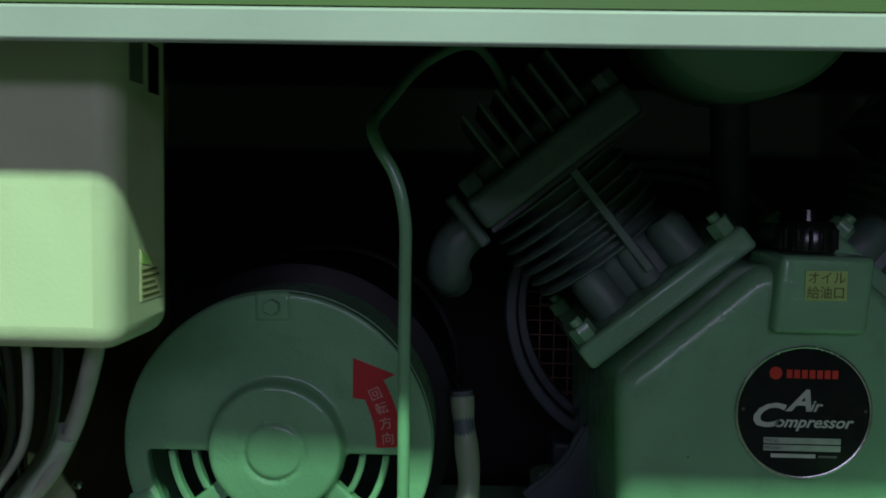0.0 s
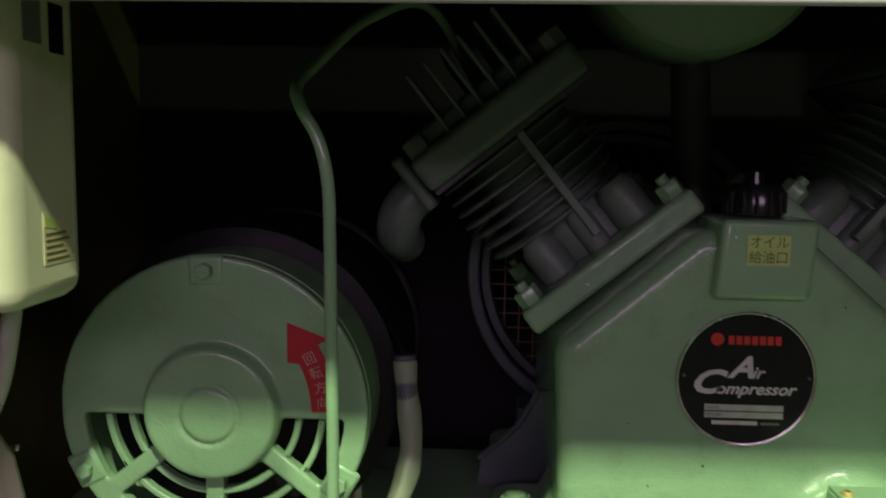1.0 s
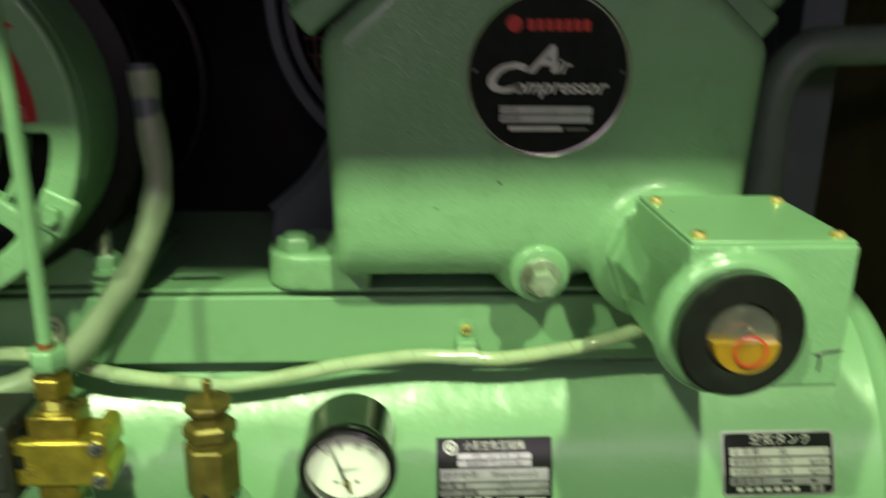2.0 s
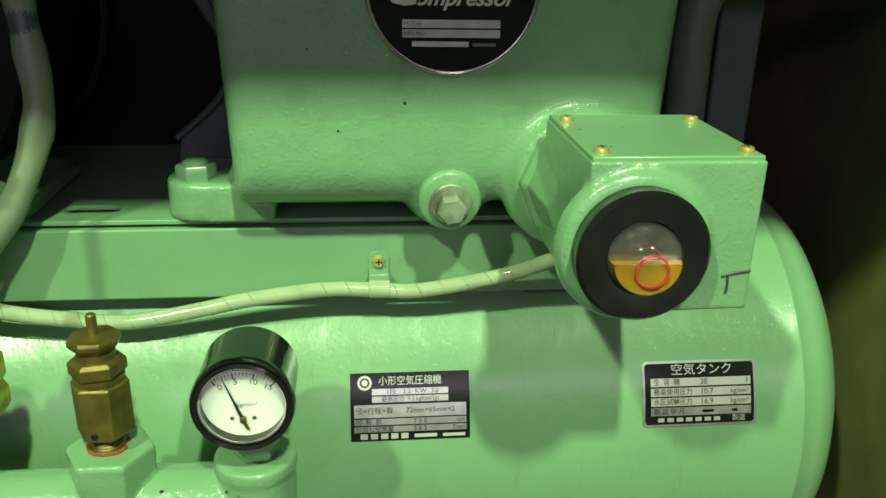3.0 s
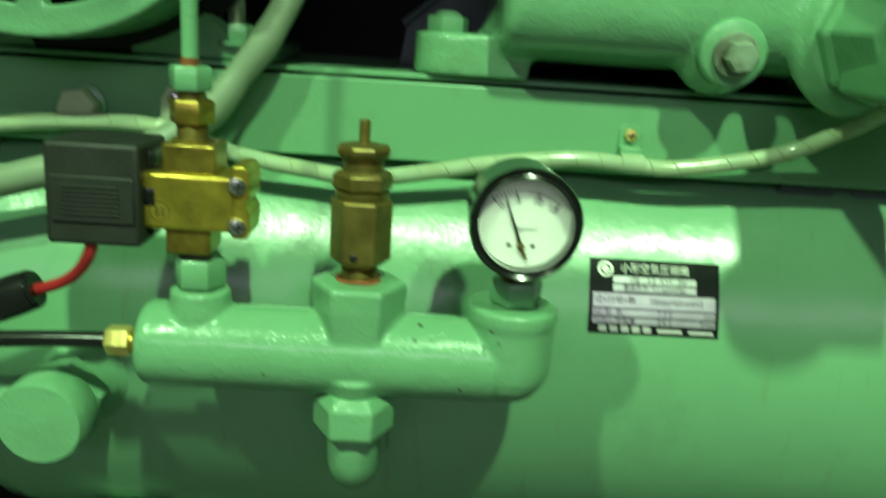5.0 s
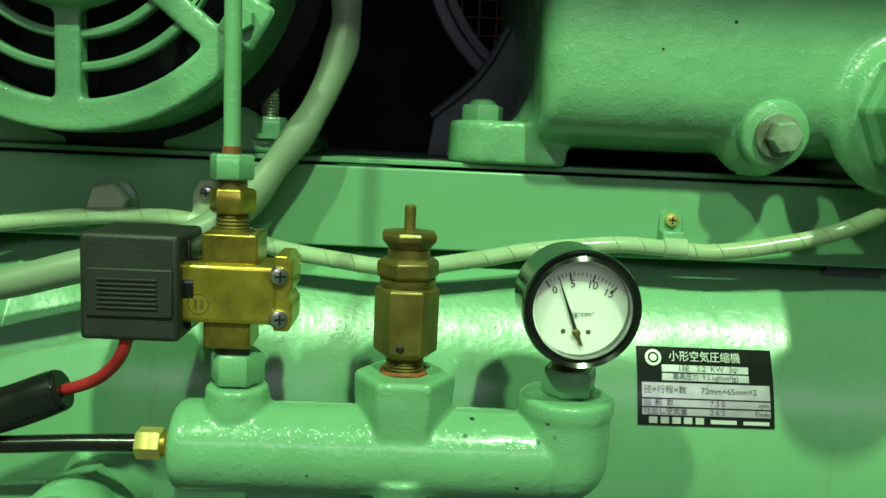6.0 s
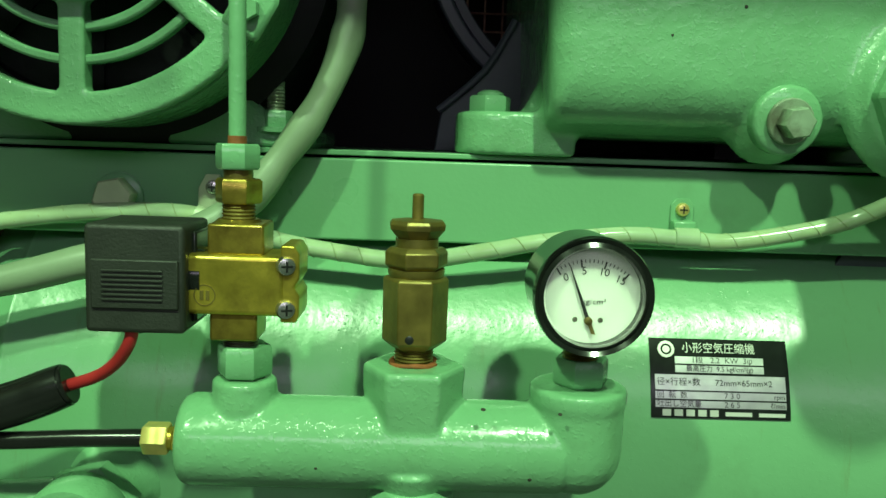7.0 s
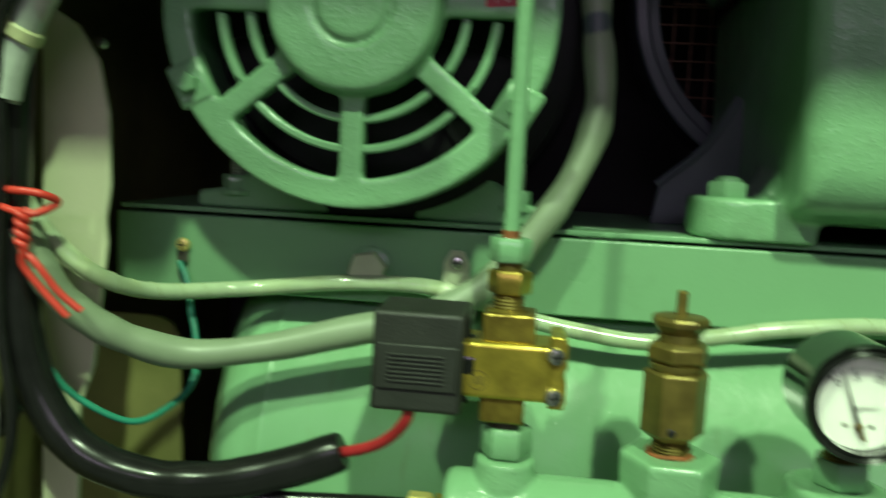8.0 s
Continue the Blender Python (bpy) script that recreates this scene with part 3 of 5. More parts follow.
# ---- base frame on the tank ----
RX0, RX1, RY, RZ0, RZ1 = -0.267, 0.392, 0.592, 0.4175, 0.4625
base = thing("base_frame", (0.06, 0.69, RZ0), "green folded steel base frame on the tank", "base frame")
bm = block((RX0, RY, RZ0), (RX1, RY + 0.0035, RZ1))
part("front_rail", bm, PAINT, base, "folded front rail", 0.0012, segments=3)
slot = arc(0.035, 0.619, 0.0068, -90, 90, 8) + arc(0.015, 0.619, 0.0068, 90, 270, 8)
part("rail_top", outline_prism([[(RX0, RY + 0.0037), (RX1, RY + 0.0037), (RX1, 0.78), (RX0, 0.78)], slot], Matrix.Translation((0, 0, RZ1 - 0.0035)), 0.0032), PAINT, base)
part("rear_rail", block((RX0, 0.7805, RZ0), (RX1, 0.784, RZ1)), PAINT, base, bevel=0.001)
part("deck_plate", outline_prism([[(RX0, RY + 0.004), (RX1, RY + 0.004), (RX1, 0.786), (RX0, 0.786)], slot], Matrix.Translation((0, 0, RZ1 + 0.0016)), 0.003), PAINT, base, "deck plate with a slotted hole", 0.0006)
# Near-black spacer puts shade into the gap under the deck.
part("shim", block((RX0 + 0.02, RY + 0.045, RZ1 - 0.0003), (RX1 - 0.02, 0.77, RZ1 + 0.0016)), UNLITBLACK, base)
DECK = RZ1 + 0.0046
for x, y in ((-0.19, 0.72), (0.335, 0.609)):
    bm = outline_prism([[(x - 0.05, 0.392), (x + 0.05, 0.392), (x + 0.035, RZ0), (x - 0.035, RZ0)], arc(x + 0.002, 0.4045, 0.0085, 0, 345, 15)], facing(0, y, 0), 0.004)
    part("saddle_bracket", bm, GUARD, base, "grey saddle bracket with a round hole", 0.0006)
bolt = part("frame_bolt", hexagon((-0.110, RY - 0.0025, 0.4375), (-0.110, RY - 0.0125, 0.4378), 0.0195, 12), PLASTICCLIP, base, "pale painted bolt head")
part("washer", lathe([(0.0135, 0), (0.0135, 0.002), (0.0125, 0.0028)], axis((-0.110, RY, 0.4375), (-0.110, RY - 0.02, 0.438)), 28), PAINT, bolt)

# ---- compressor pump ----
CF = 0.556
pump = thing("compressor_pump", (0.239, 0.68, DECK), "grey-green cast iron two-cylinder compressor pump", "compressor")
outline = rounded([(0.1200, 0.4775), (0.1136, 0.6235), (0.206, 0.7035), (0.272, 0.7035), (0.3644, 0.6235), (0.3580, 0.4775)], 0.009)
body = cushion(outline, CF, 0.80, 0.0135, 0.055, 0.024)
FEET = ((0.0735, 0.139, 0.588, 0.652), (0.339, 0.404, 0.588, 0.652), (0.0735, 0.139, 0.72, 0.786), (0.339, 0.404, 0.72, 0.786))
for x0, x1, y0, y1 in FEET:
    outer = 0 if x0 < 0.2 else 1
    plan = [(x0, y0), (x1, y0), (x1, y1), (x0, y1)]
    loop = [q for k, p in enumerate(plan) for q in (rounded(plan, 0.026)[6 * k:6 * k + 6] if (k in (0, 3)) == (outer == 0) else [p])]
    merged(body, outline_prism([loop], Matrix.Translation((0, 0, DECK)), 0.0240))
    wedge = [(0.107, DECK + 0.018), (0.122, 0.516), (0.145, 0.516), (0.145, DECK + 0.018)]
    wedge = wedge if outer == 0 else [(0.478 - x, z) for x, z in wedge]
    merged(body, outline_prism([wedge], facing(0, y1 - 0.006, 0), y1 - y0 - 0.020))
lathe([(0.0270, -0.012), (0.0245, -0.004), (0.0205, 0.003), (0.0185, 0.008)], axis((0.2395, CF + 0.014, 0.4925), (0.2395, CF - 1, 0.4825)), 36, body)
lathe([(0.0445, -0.006), (0.0420, 0.001), (0.0375, 0.005), (0.0355, 0.009)], axis((0.311, CF, 0.503), (0.311, CF - 1, 0.503)), 40, body)
casting("crankcase", body, CAST, pump, 0.0024, 5)
part("filler_boss", outline_prism([[(0.2125, 0.660), (0.2165, 0.7115), (0.2775, 0.7115), (0.2735, 0.660)]], facing(0, 0.61, 0), 0.61 - 0.5455), CAST, pump, bevel=0.004, segments=3)
label = part("oil_label", block((0.2315, 0.5447, 0.6825), (0.2585, 0.5453, 0.702)), STICKER, pump, "yellow oil filler sticker")
part("writing", moved(writing("オイル", 0.0088, stretch=0.95), facing(0.245, 0.5444, 0.697)), OLIVEINK, label)
part("writing", moved(writing("給油口", 0.0088, stretch=0.95), facing(0.245, 0.5444, 0.6873)), OLIVEINK, label)
cap = part("filler_cap", lathe([(0.017, 0), (0.0195, 0.002), (0.0195, 0.018), (0.017, 0.022), (0.006, 0.0225), (0.005, 0.030)], axis((0.247, 0.585, 0.7110), (0.247, 0.585, 0.75)), 28), BLACK, pump, "black oil filler cap")
for i in range(14):
    a = 2 * math.pi * i / 14
    part("grip", rod((0.247 + 0.0195 * math.cos(a), 0.585 + 0.0195 * math.sin(a), 0.714), (0.247 + 0.0195 * math.cos(a), 0.585 + 0.0195 * math.sin(a), 0.728), 0.0015, 6), BLACK, cap)

# round badge
badge = part("badge", lathe([(0.0456, 0), (0.0456, 0.0016), (0.0446, 0.0022), (0.0436, 0.0016)], axis((0.2385, CF, 0.6055), (0.2385, CF - 0.1, 0.6055)), 64), STEEL, pump, "round black badge with a silver rim")
BM = facing(0.2385, CF - 0.0019, 0.6055) @ Matrix.Diagonal((1.025, 1.025, 1, 1))
part("field", lathe([(0.0424, 0), (0.0424, 0.0002)], BM, 64), PLATEBLACK, badge)


def on_badge(x, y, lift=0.0004):
    return BM @ Matrix.Translation((x, y, lift))


part("round_mark", moved(outline_prism([arc(0, 0, 0.0042, 0, 345, 20)], Matrix(), 0.0001), on_badge(-0.0195, 0.0262)), REDINK, badge)
for k in range(7):
    part("maker_mark", moved(block((-0.0125 + 0.0049 * k, -0.0028, 0), (-0.0088 + 0.0049 * k, 0.0028, 0.0001)), on_badge(0, 0.0258)), REDINK, badge)
part("writing", moved(writing("A", 0.0195, shear=0.35, bold=0.03, stretch=1.15), on_badge(-0.0035, 0.0075)), SILVERINK, badge)
part("writing", moved(writing("ir", 0.0105, "LEFT", 0.35, 1.1, bold=0.022), on_badge(0.003, 0.0045)), SILVERINK, badge)
part("writing", moved(writing("C", 0.0215, shear=0.35, bold=0.03, stretch=1.25), on_badge(-0.0265, -0.0025)), SILVERINK, badge)
part("writing", moved(writing("ompressor", 0.0105, "LEFT", 0.35, 1.08, bold=0.022), on_badge(-0.0195, -0.0062)), SILVERINK, badge)
part("model_field", moved(block((-0.0255, -0.0205, 0), (0.0245, -0.0165, 0.0001)), on_badge(0, 0)), ALU, badge)
part("model_field", moved(block((-0.0255, -0.0253, 0), (0.0245, -0.0213, 0.0001)), on_badge(0, 0)), ALU, badge)
part("writing", moved(writing("MODEL", 0.0028, "LEFT"), on_badge(-0.0248, -0.0185, 0.0006)), INK, badge)
part("writing", moved(writing("MFG.NO", 0.0028, "LEFT"), on_badge(-0.0248, -0.0233, 0.0006)), INK, badge)
part("maker_mark", moved(block((-0.0205, -0.0298, 0), (0.0085, -0.0272, 0.0001)), on_badge(0, 0)), SILVERINK, badge)
part("maker_mark", moved(block((0.0105, -0.0295, 0), (0.0225, -0.0280, 0.0001)), on_badge(0, 0)), GREYLABEL, badge)
for sx in (-1, 1):
    part("rivet", lathe([(0.0014, 0), (0.0008, 0.0008)], on_badge(sx * 0.0395, 0.002, 0), 10), DULLSTEEL, badge)

# bolts of the feet
for x0, x1, y0, y1 in FEET:
    bx = x0 + 0.0185 if x0 < 0.2 else x1 - 0.0185
    bolt = part("bolt", hexagon((bx, y0 + 0.017, DECK + 0.0215), (bx, y0 + 0.017, DECK + 0.0325), 0.0205, 12), CAST_SHINY, pump)
    part("bolt_end", lathe([(0.0078, 0), (0.0074, 0.0016), (0.0050, 0.0030), (0.0015, 0.0034)], Matrix.Translation((bx, y0 + 0.017, DECK + 0.0325)), 20), CAST_SHINY, bolt)

# drain boss and plug
D0 = Vector((0.2395, CF + 0.018, 0.4915))
boss = part("drain_boss", lathe([(0.0190, 0.002), (0.0184, 0.006), (0.0181, 0.012), (0.0180, 0.0172), (0.0174, 0.0190), (0.0160, 0.020), (0.006, 0.020)], axis(D0, D0 + Vector((0, -1, -0.10))), 40), CAST, pump)
D1 = D0 + Vector((0, -0.020, -0.002))
part("washer", rod(D1, D1 + Vector((0, -0.003, -0.0003)), 0.0118, 28, chamfer=0.0006), CHROMEPAINT, boss)
part("drain_plug", hexagon(D1 + Vector((0, -0.003, -0.0003)), D1 + Vector((0, -0.014, -0.0014)), 0.0142, 10), CHROMEPAINT, boss, "drain plug with chipped paint")


def pump_cylinder(o, side):
    """A finned cylinder with its head; local x runs up the face, y to the rear, z outwards."""
    u, n = Vector((0.777 * side, 0, 0.629)), Vector((-0.629 * side, 0, 0.777))
    m = Matrix(((u.x, 0, n.x, o[0]), (0, 1, 0, 0.682), (u.z, 0, n.z, o[1]), (0, 0, 0, 1)))
    cyl = part("cylinder", moved(lathe([(0.050, 0.020), (0.050, 0.04), (0.046, 0.05), (0.046, 0.127)], seg=40), m), GREYCAST, pump, "grey finned cylinder")
    fl = part("flange", moved(block((-0.076, -0.083, 0.000), (0.073, 0.083, 0.0195)), m), CAST, pump, bevel=0.004, segments=3)
    for a in (-0.064, 0.062):
        for b in (-0.07, 0.07):
            part("bolt", moved(hexagon((a, b, 0.0195), (a, b, 0.0315), 0.016, 8), m), CAST, fl)
            part("bolt_end", moved(rod((a, b, 0.0315), (a, b, 0.037), 0.0045, 14), m), CAST, fl)
    for a, b, r in ((-0.036, -0.045, 0.015), (0.034, -0.047, 0.016), (0.0, -0.05, 0.010)):
        part("base_lump", moved(lathe([(r, 0.02), (r, 0.046), (r * 0.7, 0.054)], Matrix.Translation((a, b, 0)), 24), m), GREYCAST, cyl)
    for k in range(7):
        z = 0.054 + 0.0108 * k
        r = 0.0655 - 0.0012 * abs(k - 3)
        part("cooling_fin", moved(lathe([(r - 0.0012, z), (r, z + 0.001), (r, z + 0.0018), (r - 0.0012, z + 0.0028)], Matrix.Translation((-0.010, 0, 0)), 48), m), GREYCAST, cyl)
    part("rib", moved(block((0.000, -0.0672, 0.030), (0.0065, -0.055, 0.124)), m), GREYCAST, cyl, bevel=0.001)
    head = part("cylinder_head", moved(block((-0.074, -0.074, 0.127), (0.070, 0.074, 0.155)), m), GREYCAST, pump, "grey-green cylinder head", 0.006, segments=3)
    part("head_gasket", moved(block((-0.071, -0.071, 0.1235), (0.068, 0.071, 0.127)), m), IRON, head)
    part("chamber", moved(block((-0.07, -0.05, 0.155), (0.066, 0.06, 0.170)), m), GREYCAST, head, bevel=0.004)
    for k in range(6):
        a = -0.038 + 0.0155 * k
        part("head_fin", moved(block((a, -0.062, 0.155), (a + 0.0032, 0.066, 0.206)), m), GREYCAST, head, bevel=0.001)
    for a in (-0.062, 0.062):
        for b in (-0.060, 0.060):
            part("head_bolt", moved(hexagon((a, b, 0.155), (a, b, 0.168), 0.016, 20), m), GREYCAST, head)
    part("port_flange", moved(block((-0.086, -0.05, 0.118), (-0.076, 0.02, 0.165)), m), GREYCAST, head, bevel=0.003)
    if side > 0:
        part("discharge_elbow", moved(cable([(-0.086, -0.02, 0.135), (-0.104, -0.022, 0.131), (-0.118, -0.015, 0.120), (-0.122, 0.01, 0.110)], 0.017, 20), m), GREYCAST, head)
    return cyl


pump_cylinder((0.1635, 0.6685), 1)
pump_cylinder((0.3145, 0.6685), -1)

# oil level box on the pump
oil = thing("oil_level_box", (0.325, 0.49, 0.468), "green cast oil level box with a round sight glass", "oil gauge")
part("neck", lathe([(0.0350, 0), (0.0350, 0.010), (0.0325, 0.014), (0.0310, 0.05)], axis((0.311, CF - 0.004, 0.503), (0.313, 0.50, 0.503)), 8), CAST, oil, "faceted neck screwed into the pump", 0.0015, smooth=25)
SG = Vector((0.3095, 0.447, 0.5025))
bm = outline_prism([[(0.287, 0.475), (0.2870, 0.5410), (0.3660, 0.5410), (0.3660, 0.470), (0.312, 0.469), (0.30, 0.471)]], facing(0, 0.536, 0), 0.536 - 0.447)
lathe([(0.0365, -0.004), (0.0355, 0.0015), (0.0335, 0.005), (0.031, 0.006)], axis(SG + Vector((0, 0.001, 0)), SG + Vector((0, -1, 0))), 48, bm)
casting("body", bm, CAST, oil, 0.0017, 3)
lid = part("lid", outline_prism([[(0.2880, 0.4482), (0.3650, 0.4482), (0.3650, 0.5350), (0.2880, 0.5350)]], Matrix.Translation((0, 0, 0.5380)), 0.0050), PAINT, oil, "flat green sheet lid", 0.0008)
for x, y in ((0.2935, 0.4555), (0.3590, 0.4555), (0.2935, 0.5200), (0.3590, 0.5200)):
    pan_screw("screw", (x, y, 0.5428), (0, 0, 1), 0.0037, GOLD, lid)
bez = part("bezel", lathe([(0.0285, 0.004), (0.0297, 0.0055), (0.0297, 0.0135), (0.0280, 0.0155), (0.0170, 0.0155), (0.0160, 0.0125)], axis(SG, SG + Vector((0, -1, 0))), 56), BLACK, oil, "black bakelite bezel ring")
SM = facing(SG.x, SG.y - 0.0128, SG.z)
part("backing", lathe([(0.0158, 0), (0.0158, 0.0002)], SM, 40), STEEL, bez, "bright metal reflector")
part("oil_fill", outline_prism([arc(0, 0, 0.0138, 186, 354, 24)], SM @ Matrix.Translation((0, 0, 0.0004)), 0.0050), OIL, bez, "amber oil behind the glass")
part("level_ring", outline_prism([arc(0.0020, -0.0040, 0.0068, 0, 350, 35), arc(0.0020, -0.0040, 0.0059, 0, 350, 35)], SM @ Matrix.Translation((0, 0, 0.0062)), 0.0004), REDINK, bez, "red level ring")
dome = part("sight_glass", lathe([(0.0158, 0.0005)] + [(0.0158 * math.cos(radians(a)), 0.003 + 0.0150 * math.sin(radians(a))) for a in range(0, 89, 11)], SM, 40), SIGHT, bez, "clear domed sight glass", smooth=80)
dome.visible_shadow = False
part("mould_line", cable([(0.3520, 0.4466, 0.4872), (0.3570, 0.4466, 0.4885), (0.3655, 0.4468, 0.4895)], 0.0006, 6, 3), IRON, oil)
part("mould_line", cable([(0.3550, 0.4466, 0.4790), (0.3552, 0.4466, 0.4830), (0.3548, 0.4466, 0.4875)], 0.0006, 6, 3), IRON, oil)

# flywheel guard behind the pump
guard = thing("flywheel_guard", (0.195, 0.80, DECK), "blue-grey flywheel guard ring with wire mesh", "guard")
GX, GZ, GR = 0.1945, 0.640, 0.1445
part("ring", outline_prism([arc(GX, GZ, GR, 0, 354, 60), arc(GX, GZ, GR - 0.011, 0, 354, 60)], facing(0, 0.86, 0), 0.066), GUARD, guard, bevel=0.002)
part("inner_ring", outline_prism([arc(GX, GZ, GR - 0.0125, 0, 354, 60), arc(GX, GZ, GR - 0.021, 0, 354, 60)], facing(0, 0.85, 0), 0.04), GUARD, guard, bevel=0.001)
mesh_part = part("mesh", block((GX - 0.11, 0.828, GZ - 0.002), (GX - 0.02, 0.829, GZ - 0.0005)), WIRE, guard, "rusty wire mesh")
for k in range(15):
    z = GZ - 0.105 + 0.0145 * k
    e = math.sqrt(max(0, (GR - 0.015) ** 2 - (z - GZ) ** 2))
    part("wire", rod((GX - e, 0.830, z), (GX - 0.02, 0.830, z), 0.0009, 6), WIRE, mesh_part)
for k in range(8):
    x = GX - 0.122 + 0.0145 * k
    e = math.sqrt(max(0, (GR - 0.015) ** 2 - (x - GX) ** 2))
    part("wire", rod((x, 0.832, GZ - e), (x, 0.832, GZ + e), 0.0009, 6), WIRE, mesh_part)
part("bracket", outline_prism([[(0.062, DECK), (0.135, DECK), (0.135, 0.555), (0.112, 0.553), (0.094, 0.520), (0.066, 0.494)]], facing(0, 0.70, 0), 0.004), GUARD, guard, "sloping blue-grey bracket", 0.001)
part("bracket_lip", cable([(0.064, 0.693, 0.494), (0.094, 0.693, 0.521), (0.113, 0.693, 0.554)], 0.0025, 8, 3), GUARD, guard)
part("foot", block((0.10, 0.80, DECK), (0.29, 0.855, 0.505)), GUARD, guard, bevel=0.003)

# air cleaner above the pump
cleaner = thing("air_cleaner", (0.226, 0.70, 0.715), "green drum-shaped air cleaner above the pump", "air cleaner")
part("drum", lathe([(0.055, 0), (0.060, 0.004), (0.074, 0.006), (0.078, 0.010), (0.088, 0.012), (0.0925, 0.018), (0.0925, 0.09), (0.085, 0.1)], axis((0.226, 0.642, 0.918), (0.226, 0.8, 0.918)), 56), PAINT, cleaner)
part("stem", rod((0.239, 0.715, 0.69), (0.23, 0.72, 0.86), 0.016, 20), IRON, cleaner)

# discharge pipe beside the pump
pipe = thing("discharge_pipe", (0.396, 0.62, DECK), "dark green bent discharge pipe", "pipe")
part("pipe", cable([(0.396, 0.62, DECK), (0.396, 0.62, 0.53), (0.3955, 0.62, 0.575), (0.400, 0.62, 0.600), (0.416, 0.62, 0.6165), (0.44, 0.62, 0.619), (0.50, 0.62, 0.621), (0.602, 0.62, 0.622)], 0.0125, 20), GREYCAST, pipe)

# ---- electric motor ----
MX, MZ, MY, MR = -0.1125, 0.5785, 0.538, 0.103
motor = thing("electric_motor", (MX, 0.66, DECK), "green electric motor with a slotted end shield", "motor")


def sector(r0, r1, a0, a1, flat0=None, flat1=None):
    """A slot between two radii; an end may be cut level at a height instead of along a ray."""
    def ends(r):
        b0 = 180 - math.degrees(math.asin(flat0 / r)) if flat0 is not None else a0 + math.degrees(math.asin(0.0062 / r))
        b1 = 360 + math.degrees(math.asin(flat1 / r)) if flat1 is not None else a1 - math.degrees(math.asin(0.0062 / r))
        return b0, b1
    o0, o1 = ends(r1)
    i0, i1 = ends(r0)
    return arc(0, 0, r1, o0, o1, 14) + arc(0, 0, r0, i1, i0, 10)


SECTORS = ((184, 219, -0.004, None), (219, 270, None, None), (270, 321, None, None), (321, 356, None, -0.004))
FACE = facing(MX, MY + 0.011, MZ)
holes = [sector(0.0445, 0.0875, *s) for s in SECTORS]
bm = outline_prism([arc(0, 0, MR, 0, 356.4, 100)] + holes, FACE, 0.011)
lathe([(0.0465, -0.003), (0.0450, 0.0035), (0.0430, 0.0090), (0.0410, 0.0100), (0.0215, 0.0100), (0.0206, 0.0080), (0.0190, 0.0080), (0.0180, 0.0100), (0.0165, 0.0110)], facing(MX, MY, MZ), 72, bm)
shield = casting("end_shield", bm, CAST, motor, 0.0014, 3, "slotted end shield")
part("shell", outline_prism([arc(0, 0, MR + 0.0005, 0, 355, 71), arc(0, 0, MR - 0.007, 0, 355, 71)], facing(MX, 0.600, MZ), 0.051), CAST, motor)
part("body", lathe([(0.104, 0), (0.1165, 0.004), (0.1165, 0.205), (0.10, 0.215)], axis((MX, 0.598, MZ), (MX, 0.9, MZ)), 72), MOTORSHADE, motor, "motor body coloured near black for shade")
part("rear_flange", lathe([(0.118, 0), (0.1215, 0.002), (0.1215, 0.012), (0.118, 0.014)], axis((MX, 0.76, MZ), (MX, 0.9, MZ)), 72), MOTORSHADE, motor)
part("fan", lathe([(0.030, 0), (0.09, 0.004), (0.09, 0.008)], axis((MX, 0.580, MZ), (MX, 0.9, MZ)), 48), MOTORSHADE, motor, "fan wheel coloured near black for shade")
for k in range(9):
    a = 2 * math.pi * k / 9 + 0.2
    bm = moved(block((0.035, -0.0015, -0.012), (0.085, 0.0015, 0.0)), Matrix.Translation((MX, 0.580, MZ)) @ Matrix.Rotation(a, 4, "Y") @ Matrix.Rotation(radians(90), 4, "X"))
    part("fan_blade", bm, MOTORSHADE, motor)
for r0, r1 in ((0.0545, 0.0590), (0.0700, 0.0745)):
    for a0, a1, f0, f1 in SECTORS:
        part("grille_bar", outline_prism([arc(0, 0, r1, a0, a1, 16) + arc(0, 0, r0, a1, a0, 16)], facing(MX, MY + 0.0105, MZ), 0.0075), CAST, shield, bevel=0.0012)
for a, rr in ((92, 0.094), (206, 0.0965), (331, 0.0965)):
    x, z = MX + rr * math.cos(radians(a)), MZ + rr * math.sin(radians(a))
    lug = part("lug", moved(block((-0.012, -0.010, -0.004), (0.012, 0.010, 0.0012)), facing(x, MY, z) @ Matrix.Rotation(radians(a - 90), 4, "Z")), CAST, motor, bevel=0.003)
    part("bolt", hexagon((x, MY - 0.001, z), (x, MY - 0.007, z), 0.0095, a), CAST_SHINY, lug)
inner, outer = arc(0, 0, 0.0735, 1, 27, 8), arc(0, 0, 0.0905, 31, 1.5, 8)
arrow = part("direction_arrow", outline_prism([inner + [(0.0575, 0.0345), (0.0575, 0.061), (0.0850, 0.0505)] + outer], facing(MX - 0.0075, MY - 0.0002, MZ), 0.0005), ARROWRED, motor, "red curved direction arrow")
for k, ch in enumerate("回転方向"):
    a = 27 - 7.3 * k
    m = facing(MX - 0.0075, MY - 0.0010, MZ) @ Matrix.Translation((0.0815 * math.cos(radians(a)), 0.0815 * math.sin(radians(a)), 0)) @ Matrix.Rotation(radians(a), 4, "Z")
    part("writing", moved(writing(ch, 0.0088), m), PINKINK, arrow)
